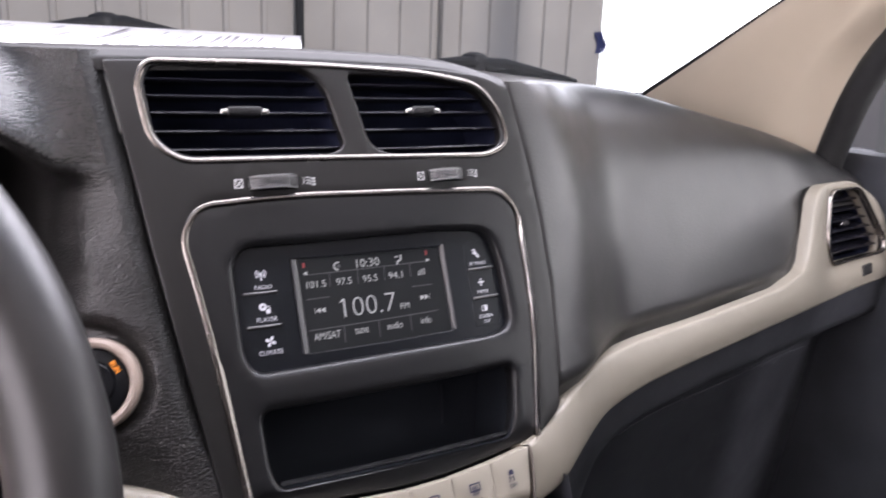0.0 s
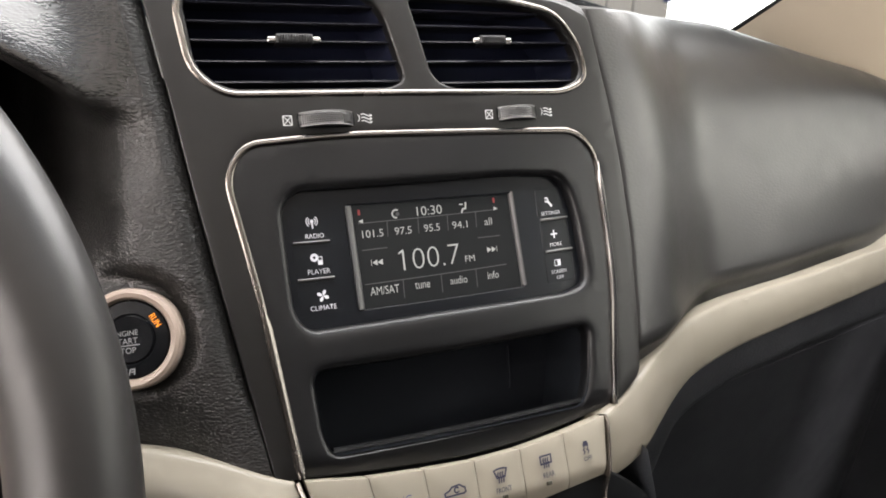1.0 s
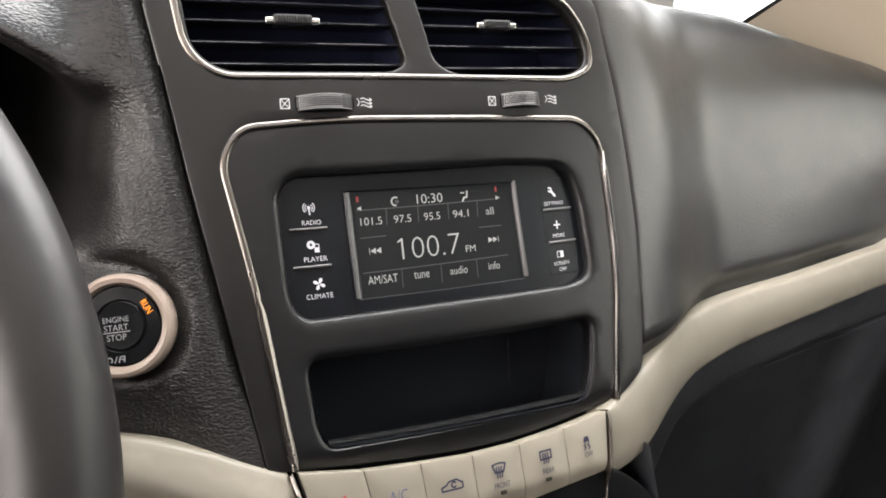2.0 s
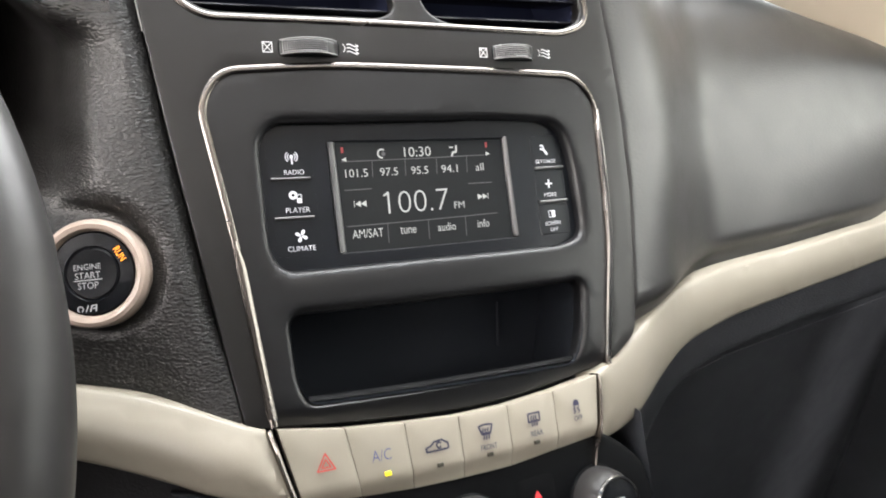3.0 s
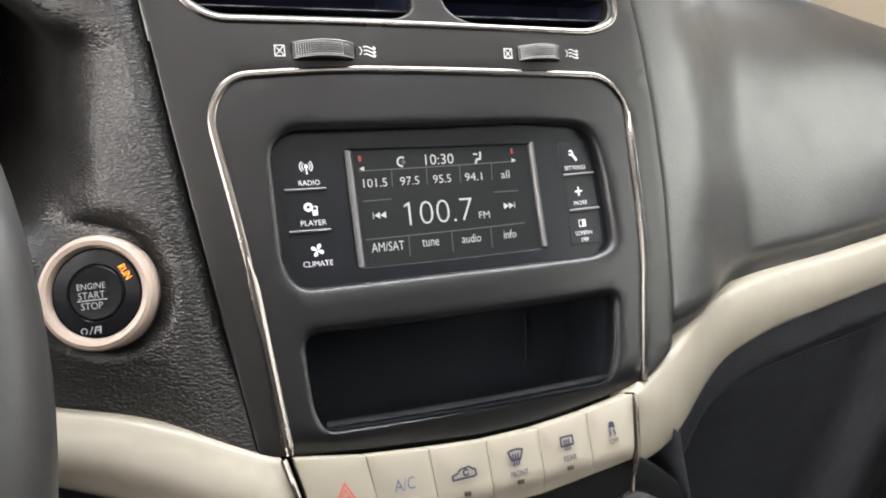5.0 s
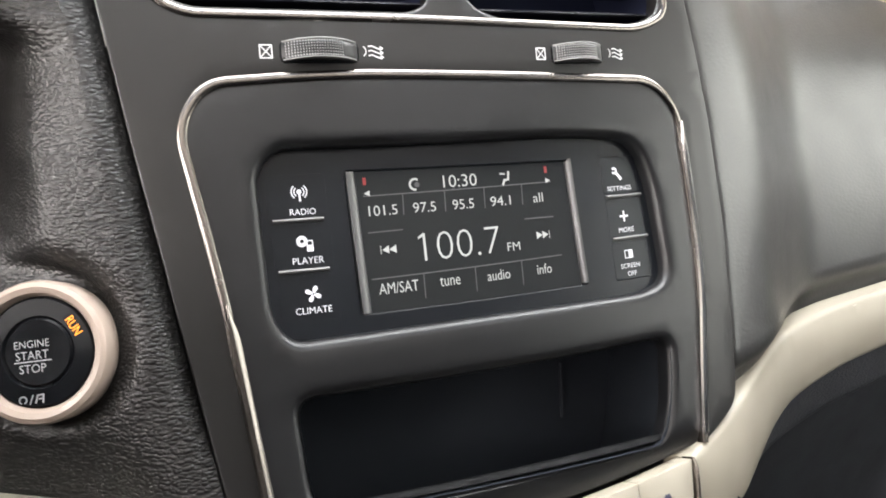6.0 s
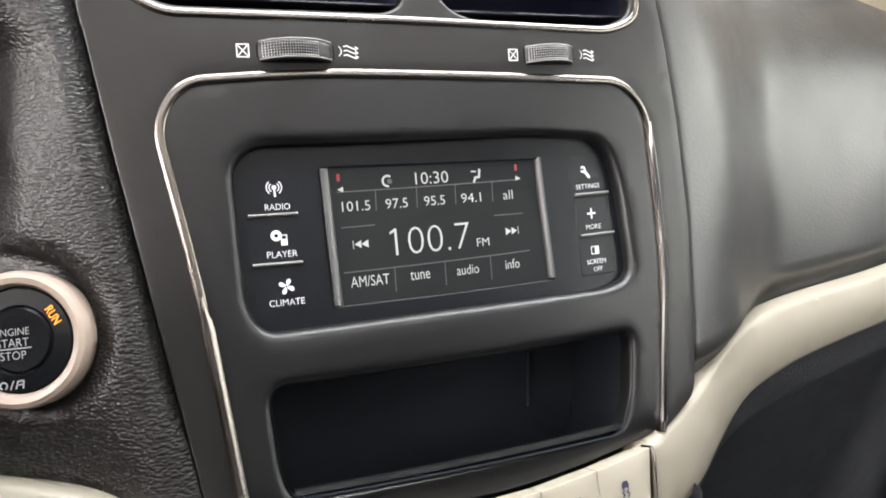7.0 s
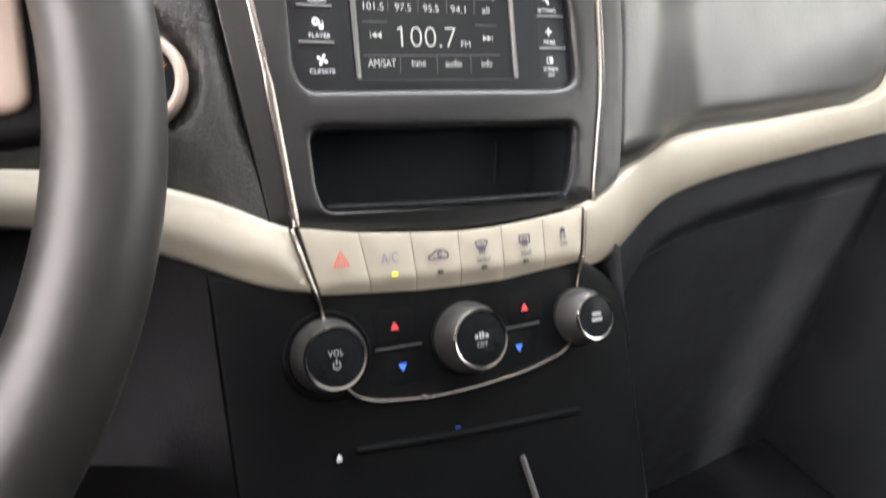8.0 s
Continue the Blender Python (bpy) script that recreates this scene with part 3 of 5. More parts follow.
def top_pad(a, b):
    x = -0.74 + 0.862 * a
    zt = TOP_Z(x)
    y0 = on_pad(max(x, -0.45), zt - 0.004).y if x < -0.14 else stack_y(x, zt - 0.004)
    pts = [(y0 + 0.0015, zt - 0.010), (y0 + 0.003, zt - 0.003), (y0 + 0.010, zt + 0.002), (y0 + 0.025, zt + 0.004), (y0 + 0.12, zt + 0.003), (0.95, 0.5 * (zt + BASE_Z(x)) + 0.002), (1.12, BASE_Z(x) - 0.004)]
    t = b * (len(pts) - 1)
    i = min(int(t), len(pts) - 2)
    return Vector((x, *(pts[i][k] + (pts[i + 1][k] - pts[i][k]) * (t - i) for k in (0, 1))))


part("top_pad", mesh_of("top_pad", *thick(top_pad, 60, 24, 0.004), sharp=60), TOP_SKIN, dash)


def passenger_pad(a, b):
    x = 0.0
    xr = 0.76
    for _ in range(3):
        x = (PAD_X(1.0 if _ == 0 else z) + 0.0005) * (1 - a ** 1.4) + xr * a ** 1.4
        z0, zc, yc = RIB_TOP(x) - 0.010, CREST_Z(x), CREST_Y(x)
        y0 = RIB_Y(x) + 0.25 * (z0 - 0.92) + 0.005
        if b < 0.7:
            t = b / 0.7
            c = [(y0, z0), (y0 + 0.027, z0 + 0.33 * (zc - z0)), (yc - 0.045, zc - 0.020), (yc, zc)]
            w = [(1 - t) ** 3, 3 * t * (1 - t) ** 2, 3 * t * t * (1 - t), t ** 3]
            y, z = (sum(wi * p[k] for wi, p in zip(w, c)) for k in (0, 1))
        else:
            t = (b - 0.7) / 0.3
            y = yc + (1.12 - yc) * t
            z = zc + (BASE_Z(x) - 0.004 - zc) * t + 0.006 * math.sin(math.pi * t)
    near = 1 - ease(-0.01, 0.135, x - PAD_X(z))
    if b < 0.7:
        y = y + (stack_y(x, z) + 0.004 - y) * near
        y += 0.0025 * (1 - ease(0.0, 0.003, x - PAD_X(z)))
        y += 0.003 * (1 - ease(0.010, 0.020, z - z0)) * ease(0.14, 0.24, x) * (1 - ease(0.42, 0.54, x)) + (0.012 - 0.006 * ease(0.16, 0.24, x) - 0.003 * ease(0.42, 0.54, x)) * (1 - ease(0.009, 0.024, z - z0))
    return Vector((x, y, z))


part("passenger_pad", mesh_of("passenger_pad", *thick(passenger_pad, 70, 60, 0.004), sharp=60), SKIN_FINE, dash)
START = (-0.1715, 0.9965)


EDGE = 0.0115


def hood_edge(x):
    """Height of the rolled edge over the instruments, rising to the driver's side."""
    return 1.113 + 0.62 * max(0.0, -0.180 - x) * (1 - ease(-0.235, -0.45, x) * 0.7)


def driver_skin(d, k, z0, z1):
    z = 1.05
    for _ in range(4):
        x = SEAM_X(z) - 0.0006 - d
        lo, hi = (z0 or min(hood_edge(x), 1.172)), (z1 or min(hood_edge(x), 1.172))
        z = lo + (hi - lo) * k
    ze = hood_edge(x)
    y = on_pad(x, z).y + 0.0055 * max(0.0, 1 - d / EDGE) ** 1.7 * ease(0.935, 0.985, z) + 0.001
    y += 0.13 * ease(-0.164, -0.222, x) * (1 - ease(-0.245, -0.275, x)) * ease(1.005, 1.06, z) * (1 - ease(ze - 0.024, ze - 0.002, z))
    y += 0.010 * ease(-0.147, -0.175, x) * ease(1.06, 1.09, z) * (1 - ease(ze - 0.018, ze - 0.002, z))
    y += 0.27 * max(0.0, 0.985 - z) * ease(EDGE, 0.045, d)
    y -= 0.034 * ease(-0.160, -0.225, x) * ease(ze - 0.022, ze + 0.004, z) * (1 - 0.9 * ease(ze, ze + 0.055, z))
    r = math.hypot(x - START[0], (z - START[1]) / 0.92)
    y += 0.006 * (1 - ease(0.026, 0.034, r)) + 0.006 * ease(0.995, 1.025, z) * (1 - ease(0.028, 0.042, r))
    return Vector((x, y, z))


part("driver_pad", mesh_of("driver_pad", *thick(lambda a, b: driver_skin(EDGE + 0.44 * a ** 1.7, b, 0.930, 0), 90, 90, 0.004), sharp=70), SKIN, dash)
part("pad_border", mesh_of("pad_border", *thick(lambda a, b: driver_skin(EDGE * a, b, 0.930, 1.1745), 12, 90, 0.004), sharp=70), SKIN, dash, "rolled edge of the pad")
part("cluster_hood", mesh_of("cluster_hood", *thick(lambda a, b: driver_skin(EDGE + 0.44 * a ** 1.7, b, 0, 1.1745), 90, 36, 0.004), sharp=70), HOOD, dash, "glossy black hood over the instruments")


def knee_panel(a, b):
    z = 0.93 - 0.42 * b
    x = -0.128 - 0.6 * a
    y = on_pad(x, max(z, 0.8)).y + 0.002 + 0.35 * max(0, 0.80 - z) + 0.01 * ease(-0.135, -0.16, x)
    return Vector((x, y, z))


part("knee_panel", mesh_of("knee_panel", *thick(knee_panel, 30, 20, 0.006)), HARD, dash)


def low_y(x, z):
    lean = float(np.interp(z, [0.3, 0.5, 0.7, 0.8, 0.85, 0.88, 0.93], [0.075, 0.06, 0.035, 0.020, 0.011, 0.007, 0.004]))
    # the door lies sunk behind a soft rolled frame
    side = x - float(np.interp(z, [0.4, 0.75, 0.85], [0.19, 0.205, 0.225]))
    head = float(np.interp(x, [0.2, 0.30, 0.38, 0.75], [0.845, 0.872, 0.884, 0.898])) - z
    sunk = side + head - math.hypot(side, head) if side > 0 and head > 0 else 0.0
    return RIB_Y(x) + lean + 0.06 * ease(0.0, 0.06, sunk)


def on_low(x, z, h=0.0):
    s = (low_y(x, z + 0.01) - low_y(x, z - 0.01)) / 0.02
    return Vector((x, low_y(x, z), z)) + Vector((0.2, -1, s)).normalized() * h


def lower_panel(a, b):
    x = 0.072 + 0.683 * a
    zt = RIB_BOT(x) + 0.008
    return on_low(x, zt - (zt - 0.365) * b ** 1.3)


def console_side(s):
    def fn(a, b):
        z = 0.893 - 0.328 * b
        x = 0.1265 - 0.004 * b if s > 0 else -0.142 + 0.008 * b
        y0 = stack_y(x, z) + 0.004
        return Vector((x + s * 0.004 * a, y0 + (0.16 * a), z))
    return fn


# the shaded passenger side takes the paler GLOVE colour to lift its shade
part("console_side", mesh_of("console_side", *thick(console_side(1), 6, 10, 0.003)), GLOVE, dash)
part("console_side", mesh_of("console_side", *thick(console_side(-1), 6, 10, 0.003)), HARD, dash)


def glove_box():
    g = thing("glove_box", (0.45, 0.72, 0.5), "black glove box with a rounded door under the beige trim", "glove box")
    out = rounded([(0.72, 0.42, 0.03), (0.72, 0.825, 0.03), (0.36, 0.812, 0.06), (0.285, 0.79, 0.05), (0.275, 0.749, 0.03), (0.255, 0.42, 0.02)], 0.012)
    part("surround", mesh_of("surround", *thick(lower_panel, 90, 90, 0.006), sharp=70), GLOVE, g)
    part("door", mesh_of("door", *plate(out, [], on_low, 0.0008, 0.006, 0.0008, 0.012)), GLOVE, g)


glove_box()


def trim_strips():
    left = [(-0.1012, 0.9262), (-0.112, 0.9300), (-0.133, 0.9385), (-0.1615, 0.9450), (-0.190, 0.9470), (-0.2215, 0.9494), (-0.5, 0.952), (-0.5, 0.925), (-0.2268, 0.9216), (-0.1755, 0.9136), (-0.1514, 0.9080), (-0.1267, 0.9005), (-0.1087, 0.896), (-0.0893, 0.8930)]
    t = thing("trim_strip", (-0.3, 0.57, 0.9), "pearl beige trim strip under the driver's dash", "trim", "beige trim strips")
    out = rounded([(u, v, 0.0 if i in (0, 6, 7, 13) else 0.02) for i, (u, v) in enumerate(left)], 0.005)
    part("strip", mesh_of("strip", *plate(out, [], on_pad, 0.003, 0.026, 0.004, 0.005, 0.0058)), BEIGE, t)
    right = [(0.0934, 0.9222), (0.1045, 0.9256), (0.124, 0.9325), (0.145, 0.9382), (0.179, 0.9393), (0.205, 0.9407), (0.256, 0.944), (0.321, 0.948), (0.46, 0.9558), (0.490, 0.957), (0.540, 0.970), (0.559, 1.005), (0.574, 1.044), (0.592, 1.0565), (0.664, 1.0565), (0.716, 1.034), (0.758, 0.985), (0.75, 0.936), (0.56, 0.927), (0.454, 0.921), (0.348, 0.914), (0.276, 0.906), (0.228, 0.900), (0.187, 0.895), (0.150, 0.890), (0.118, 0.882), (0.10, 0.8815), (0.0882, 0.8832)]
    t = thing("trim_strip", (0.4, 0.63, 0.9), "pearl beige trim strip sweeping up round the side vent", "trim", "beige trim strips")
    out = rounded([(u, v, 0.0 if i in (0, 27) else 0.016) for i, (u, v) in enumerate(right)], 0.005)
    hole = rounded(SIDE_VENT, 0.005)
    part("strip", mesh_of("strip", *plate(out, [hole], lambda u, v, h: on_dash(u, v, h - 0.0050 * (1 - ease(0.095, 0.14, u))), 0.0055, 0.016, 0.0035, 0.006, 0.0030)), BEIGE, t)


SIDE_VENT = [(0.603, 1.0475, 0.014), (0.588, 0.996, 0.03), (0.597, 0.966, 0.009), (0.7235, 0.967, 0.01), (0.7275, 0.984, 0.012), (0.677, 1.0475, 0.016)]
trim_strips()

# ---- centre stack ----
CHROME_PATH = [(-0.097, 0.9265, 0), (-0.106, 1.004, 0.05), (-0.1185, 1.073, 0.02), (-0.108, 1.0885, 0.02), (-0.056, 1.092, 0.04), (0.032, 1.0905, 0.04), (0.102, 1.088, 0.02), (0.117, 1.074, 0.02), (0.119, 0.995, 0.05), (0.1045, 0.9255, 0)]
VENT_LOOP = [(-0.1355, 1.158, 0.01), (-0.131, 1.126, 0.02), (-0.116, 1.1135, 0.015), (-0.02, 1.1135, 0.03), (0.098, 1.1115, 0.02), (0.1165, 1.119, 0.014), (0.113, 1.138, 0.02), (0.096, 1.160, 0.02), (0.05, 1.1675, 0.03), (-0.05, 1.1705, 0.04), (-0.13, 1.1695, 0.008)]
VENT_LEFT = [(-0.1315, 1.160, 0.008), (-0.128, 1.127, 0.016), (-0.114, 1.1165, 0.012), (-0.022, 1.1165, 0.008), (-0.0135, 1.121, 0.008), (-0.024, 1.157, 0.012), (-0.036, 1.1675, 0.012), (-0.126, 1.1675, 0.008)]
VENT_RIGHT = [(-0.008, 1.1655, 0.005), (-0.001, 1.141, 0.02), (0.004, 1.121, 0.01), (0.018, 1.1150, 0.01), (0.097, 1.1140, 0.014), (0.1125, 1.121, 0.010), (0.109, 1.138, 0.02), (0.094, 1.157, 0.018), (0.06, 1.1645, 0.02)]
PANEL = [(-0.0915, 1.056, 0.012), (-0.0905, 1.004, 0.012), (-0.084, 0.9945, 0.010), (-0.01, 0.995, 0.03), (0.084, 0.9935, 0.010), (0.099, 0.9975, 0.010), (0.0965, 1.040, 0.03), (0.089, 1.0615, 0.014), (0.05, 1.065, 0.03), (-0.03, 1.0645, 0.03), (-0.083, 1.0645, 0.012)]
TRAY = [(-0.0845, 0.9745, 0.008), (-0.0825, 0.943, 0.02), (-0.0785, 0.9335, 0.007), (0.0, 0.9315, 0.03), (0.081, 0.929, 0.007), (0.0895, 0.945, 0.02), (0.0945, 0.9725, 0.008)]

stack = thing("center_stack", (0, 0.58, 0.75), "charcoal plastic center console fascia with chrome outlines", "center console")


def fascia():
    chrome = [Vector(p[:2]) for p in CHROME_PATH]
    out = [(SEAM_X(z), z, 0.0) for z in (0.927, 0.96, 0.993, 1.03, 1.064, 1.09, 1.119, 1.14, 1.159)]
    out += [(-0.1525, 1.1695, 0.003), (-0.045, 1.1725, 0.03), (0.056, 1.171, 0.03), (0.10, 1.1665, 0.02), (0.122, 1.158, 0.008)]
    out += [(PAD_X(z) - 0.0015, z, 0.01) for z in (1.147, 1.104, 1.067, 1.02, 0.971, 0.948, 0.938)]
    out += [(0.118, 0.932, 0.01)]
    out += [(u, v, r) for u, v, r in CHROME_PATH[::-1]]
    loop = rounded(out, 0.005)
    return part("fascia", mesh_of("fascia", *plate(loop, [rounded(VENT_LEFT, 0.004), rounded(VENT_RIGHT, 0.004)], on_stack, 0.0, 0.008, 0.0018, 0.007, edge=0.0009)), FASCIA, stack)


fascia()
part("chrome_outline", mesh_of("chrome_outline", *strip(rounded(CHROME_PATH, 0.004, closed=False), on_stack, 0.0040, -0.0012, 0.0007, False)), CHROME, stack, "bright chrome outline of the radio bezel")
part("vent_outline", mesh_of("vent_outline", *strip(rounded(VENT_LOOP, 0.004), on_stack, 0.0038, -0.0012, 0.0009)), CHROME, stack, "bright chrome outline of the vents")


def chrome_side(name, path, width, material):
    """A heavier chrome piece laid over the lower end of the outline, with a pointed start."""
    line = rounded(path, 0.004, closed=False)
    n = len(line)
    verts, faces = [], []
    prof = [(-0.5, -0.0012), (-0.5, 0.0008), (-0.30, 0.0016), (0.05, 0.0019), (0.34, 0.0014), (0.5, 0.0006), (0.5, -0.0012)]
    for i, p in enumerate(line):
        w = width * (0.35 + 0.65 * ease(0, 0.14, i / (n - 1)))
        side = offset(line, 1.0, False)[i] - p
        verts += [on_stack(p.x + side.x * a * w, p.y + side.y * a * w, h) for a, h in prof]
    m = len(prof)
    for i in range(n - 1):
        faces += [(i * m + j, i * m + (j + 1) % m, (i + 1) * m + (j + 1) % m, (i + 1) * m + j) for j in range(m)]
    faces += [tuple(range(m))[::-1], tuple(range((n - 1) * m, n * m))]
    part(name, mesh_of(name, verts, faces, 28), material, stack, "heavier polished chrome end of the outline")


chrome_side("chrome_end", [(0.1178, 1.068, 0), (0.1192, 1.03, 0.02), (0.1188, 0.995, 0.05), (0.1050, 0.930, 0)], 0.0044, BRIGHT)
chrome_side("chrome_end", [(-0.1070, 1.010, 0), (-0.1040, 0.985, 0.02), (-0.0975, 0.930, 0)], 0.0048, CHROME)


def bezel():
    inner = [(u * 0.991, v if v > 1.0 else v - 0.002, r) for u, v, r in CHROME_PATH]
    inner = [(u, v - 0.0010 if v > 1.08 else v, r) for u, v, r in inner]
    foot = [(0.06, 0.9190, 0.02), (0.029, 0.9172, 0.02), (0.0, 0.9172, 0.02), (-0.031, 0.9190, 0.02), (-0.063, 0.9212, 0.02)]
    loop = rounded(inner + foot, 0.005)

    def on_bezel(u, v, h):
        return on_stack(u, v, h) + Vector((0, 0.0048 * ease(0.936, 0.919, v), 0))
    part("bezel", mesh_of("bezel", *plate(loop, [rounded(PANEL, 0.004), rounded(TRAY, 0.004)], on_bezel, -0.0006, 0.010, 0.0040, 0.005, edge=0.0010)), BEZEL, stack, "matt black radio bezel")


bezel()


def control_panel():
    out = rounded([(-0.146, 0.906, 0.0), (-0.125, 0.9025, 0.01), (-0.0895, 0.8955, 0.005), (0.0, 0.8905, 0.03), (0.0905, 0.8925, 0.005), (0.104, 0.8850, 0.01), (0.124, 0.868, 0.02), (0.122, 0.60, 0.02), (-0.13, 0.60, 0.02)], 0.007)
    part("control_panel", mesh_of("control_panel", *plate(out, [], on_stack, -0.001, 0.012, 0.0025, 0.010)), CONTROL, stack, "black control panel round the knobs")
    for path in ([(-0.1000, 0.9255, 0), (-0.0945, 0.905, 0.01), (-0.0875, 0.884, 0.01), (-0.0855, 0.872, 0)], [(0.0926, 0.9222, 0), (0.0908, 0.905, 0.02), (0.0868, 0.8885, 0.02), (0.0828, 0.8765, 0)]):
        def on_end(u, v, h):
            return on_stack(u, v, h - 0.0022 * ease(0.917, 0.9235, v) - 0.0036 * ease(0.893, 0.882, v))
        part("chrome_strip", mesh_of("chrome_strip", *strip(rounded(path, 0.003, closed=False), on_end, 0.0034 if path[0][0] < 0 else 0.0025, 0.0, 0.0056, False)), CHROME, stack, "chrome strip beside the switches")
    curve = [(-0.0775, 0.8450, 0), (-0.0720, 0.8395, 0.004), (-0.060, 0.8358, 0.01), (-0.0298, 0.8331, 0.02), (0.0033, 0.8336, 0.02), (0.0395, 0.8365, 0.02), (0.0661, 0.8416, 0.01), (0.074, 0.8465, 0)]
    part("chrome_curve", mesh_of("chrome_curve", *strip(rounded(curve, 0.004, closed=False), on_stack, 0.0024, -0.001, 0.0022, False)), CHROME, stack, "thin chrome line under the knobs")
    for u0, u1 in ((-0.0585, -0.0300), (0.0245, 0.0520)):
        part("rocker_divider", mesh_of("rocker_divider", *strip([Vector((u0 + (u1 - u0) * k / 5, 0.8608)) for k in range(6)], on_stack, 0.0012, -0.001, 0.0004, False)), RUBBER, stack)
    for u, v, s, m in ((-0.0458, 0.8718, 1, ARROW_RED), (0.0417, 0.8707, 1, ARROW_RED), (-0.0432, 0.8506, -1, ARROW_BLUE), (0.0349, 0.8494, -1, ARROW_BLUE)):
        tri = [[(-2.7, -1.9 * s), (2.7, -1.9 * s), (0.3, 2.2 * s), (-0.3, 2.2 * s)]]
        pad = rounded([(u - 0.0125, v - 0.0085, 0.004), (u + 0.0125, v - 0.0085, 0.004), (u + 0.0125, v + 0.0085, 0.004), (u - 0.0125, v + 0.0085, 0.004)], 0.005)
        key = part("rocker_key", mesh_of("rocker_key", *plate(pad, [], on_stack, -0.00085, 0.003, 0.0001, 0.006), 20), CONTROL, stack)
        part("arrow", mesh_of("arrow", *flat(tri, on_stack, u, v, 0.0002)), m, key, "red arrow" if s > 0 else "blue arrow")
    slot = rounded([(-0.076, 0.8155, 0.002), (0.076, 0.8095, 0.002), (0.076, 0.8065, 0.002), (-0.076, 0.8125, 0.002)], 0.006)
    part("slot_lip", mesh_of("slot_lip", *plate(slot, [], on_stack, 0.0012, 0.006, 0.0012, 0.006)), CONTROL, stack, "dark lip of the lower slot")
    part("slot_mark", mesh_of("slot_mark", *flat([[(-1.7, -0.22), (1.7, -0.22), (1.7, 0.22), (-1.7, 0.22)]], on_stack, -0.0129, 0.8152, 0.0008)), ARROW_BLUE, stack)
    part("eject_mark", mesh_of("eject_mark", *flat([[(-1.7, -1.0), (1.7, -1.0), (0, 1.6)], [(-1.7, -2.2), (1.7, -2.2), (1.7, -1.6), (-1.7, -1.6)]], on_stack, -0.0855, 0.8127, 0.0004)), PRINT, stack)
    part("lower_chrome", mesh_of("lower_chrome", *strip(rounded([(0.0285, 0.792, 0), (0.033, 0.775, 0.01), (0.038, 0.755, 0)], 0.004, closed=False), on_stack, 0.003, -0.001, 0.003, False)), SILVER, stack)


control_panel()


def lies_in(outline, pad=0.0):
    loop = ccw(rounded(outline, 0.004))
    return offset(loop, pad) if pad else loop


def air_vent(name_label, outline, surf, slats, knob, depth, tint=VENT, lean=0.10, where=(0, 0.6, 1.12)):
    v = thing("air_vent", where, name_label, "air vent", "dashboard air vents")
    loop = lies_in(outline, -0.0004)
    n = len(loop)
    rings = [[surf(p.x, p.y, h) for p in loop] for h in (-0.0015, -depth * 0.5, -depth)]
    verts = [p for r in rings for p in r]
    faces = [(j * n + i, j * n + (i + 1) % n, (j + 1) * n + (i + 1) % n, (j + 1) * n + i) for j in range(2) for i in range(n)]
    faces.append(tuple(range(2 * n, 3 * n)))
    part("duct", mesh_of("duct", verts, faces), DUCT, v)
    for z in slats:
        xs = []
        for p, q in zip(loop, loop[1:] + loop[:1]):
            if (p.y - z) * (q.y - z) < 0:
                xs.append(p.x + (q.x - p.x) * (z - p.y) / (q.y - p.y))
        if len(xs) < 2:
            continue
        x0, x1 = min(xs) + 0.0008, max(xs) - 0.0008
        prof = [(-0.0046, 0.0010), (-0.0036, 0.0006), (-0.0032, 0.0), (-0.0036, -0.0006), (-0.0046, -0.0010), (-0.014, -0.0013), (-0.024, -0.0008), (-0.024, 0.0008), (-0.014, 0.0013)]
        k = 12
        sv = []
        for i in range(k + 1):
            x = x0 + (x1 - x0) * i / k
            sv += [surf(x, z + dz + lean * (-0.004 - h), h) for h, dz in prof]
        m = len(prof)
        sf = [(i * m + j, i * m + (j + 1) % m, (i + 1) * m + (j + 1) % m, (i + 1) * m + j) for i in range(k) for j in range(m)]
        sf += [tuple(range(m))[::-1], tuple(range(k * m, k * m + m))]
        part("slat", mesh_of("slat", sv, sf), tint, v)
    if knob:
        ku, kv, kw = knob
        body = rounded([(ku - kw, kv - 0.0026, 0.002), (ku + kw, kv - 0.0026, 0.002), (ku + kw, kv + 0.0030, 0.002), (ku - kw, kv + 0.0030, 0.002)], 0.003)
        tab = part("slider", mesh_of("slider", *plate(body, [], surf, 0.001, 0.008, 0.0016, 0.003)), BEZEL, v, "ribbed black slider with bright ends")
        for s in (-1, 1):
            e = rounded([(ku + s * (kw + 0.0012) - 0.003, kv - 0.0020, 0.0015), (ku + s * (kw + 0.0012) + 0.003, kv - 0.0020, 0.0015), (ku + s * (kw + 0.0012) + 0.003, kv + 0.0016, 0.0015), (ku + s * (kw + 0.0012) - 0.003, kv + 0.0016, 0.0015)], 0.003)
            part("slider_end", mesh_of("slider_end", *plate(e, [], surf, 0.0, 0.006, 0.0012, 0.003)), BRIGHT, tab)
        for i in range(11):
            x = ku - kw * 0.7 + kw * 1.4 * i / 10
            part("rib", mesh_of("rib", *strip([Vector((x, kv - 0.0016)), Vector((x, kv)), Vector((x, kv + 0.0020))], surf, 0.0006, 0.0009, 0.0015, False)), BEZEL, tab)
    return v


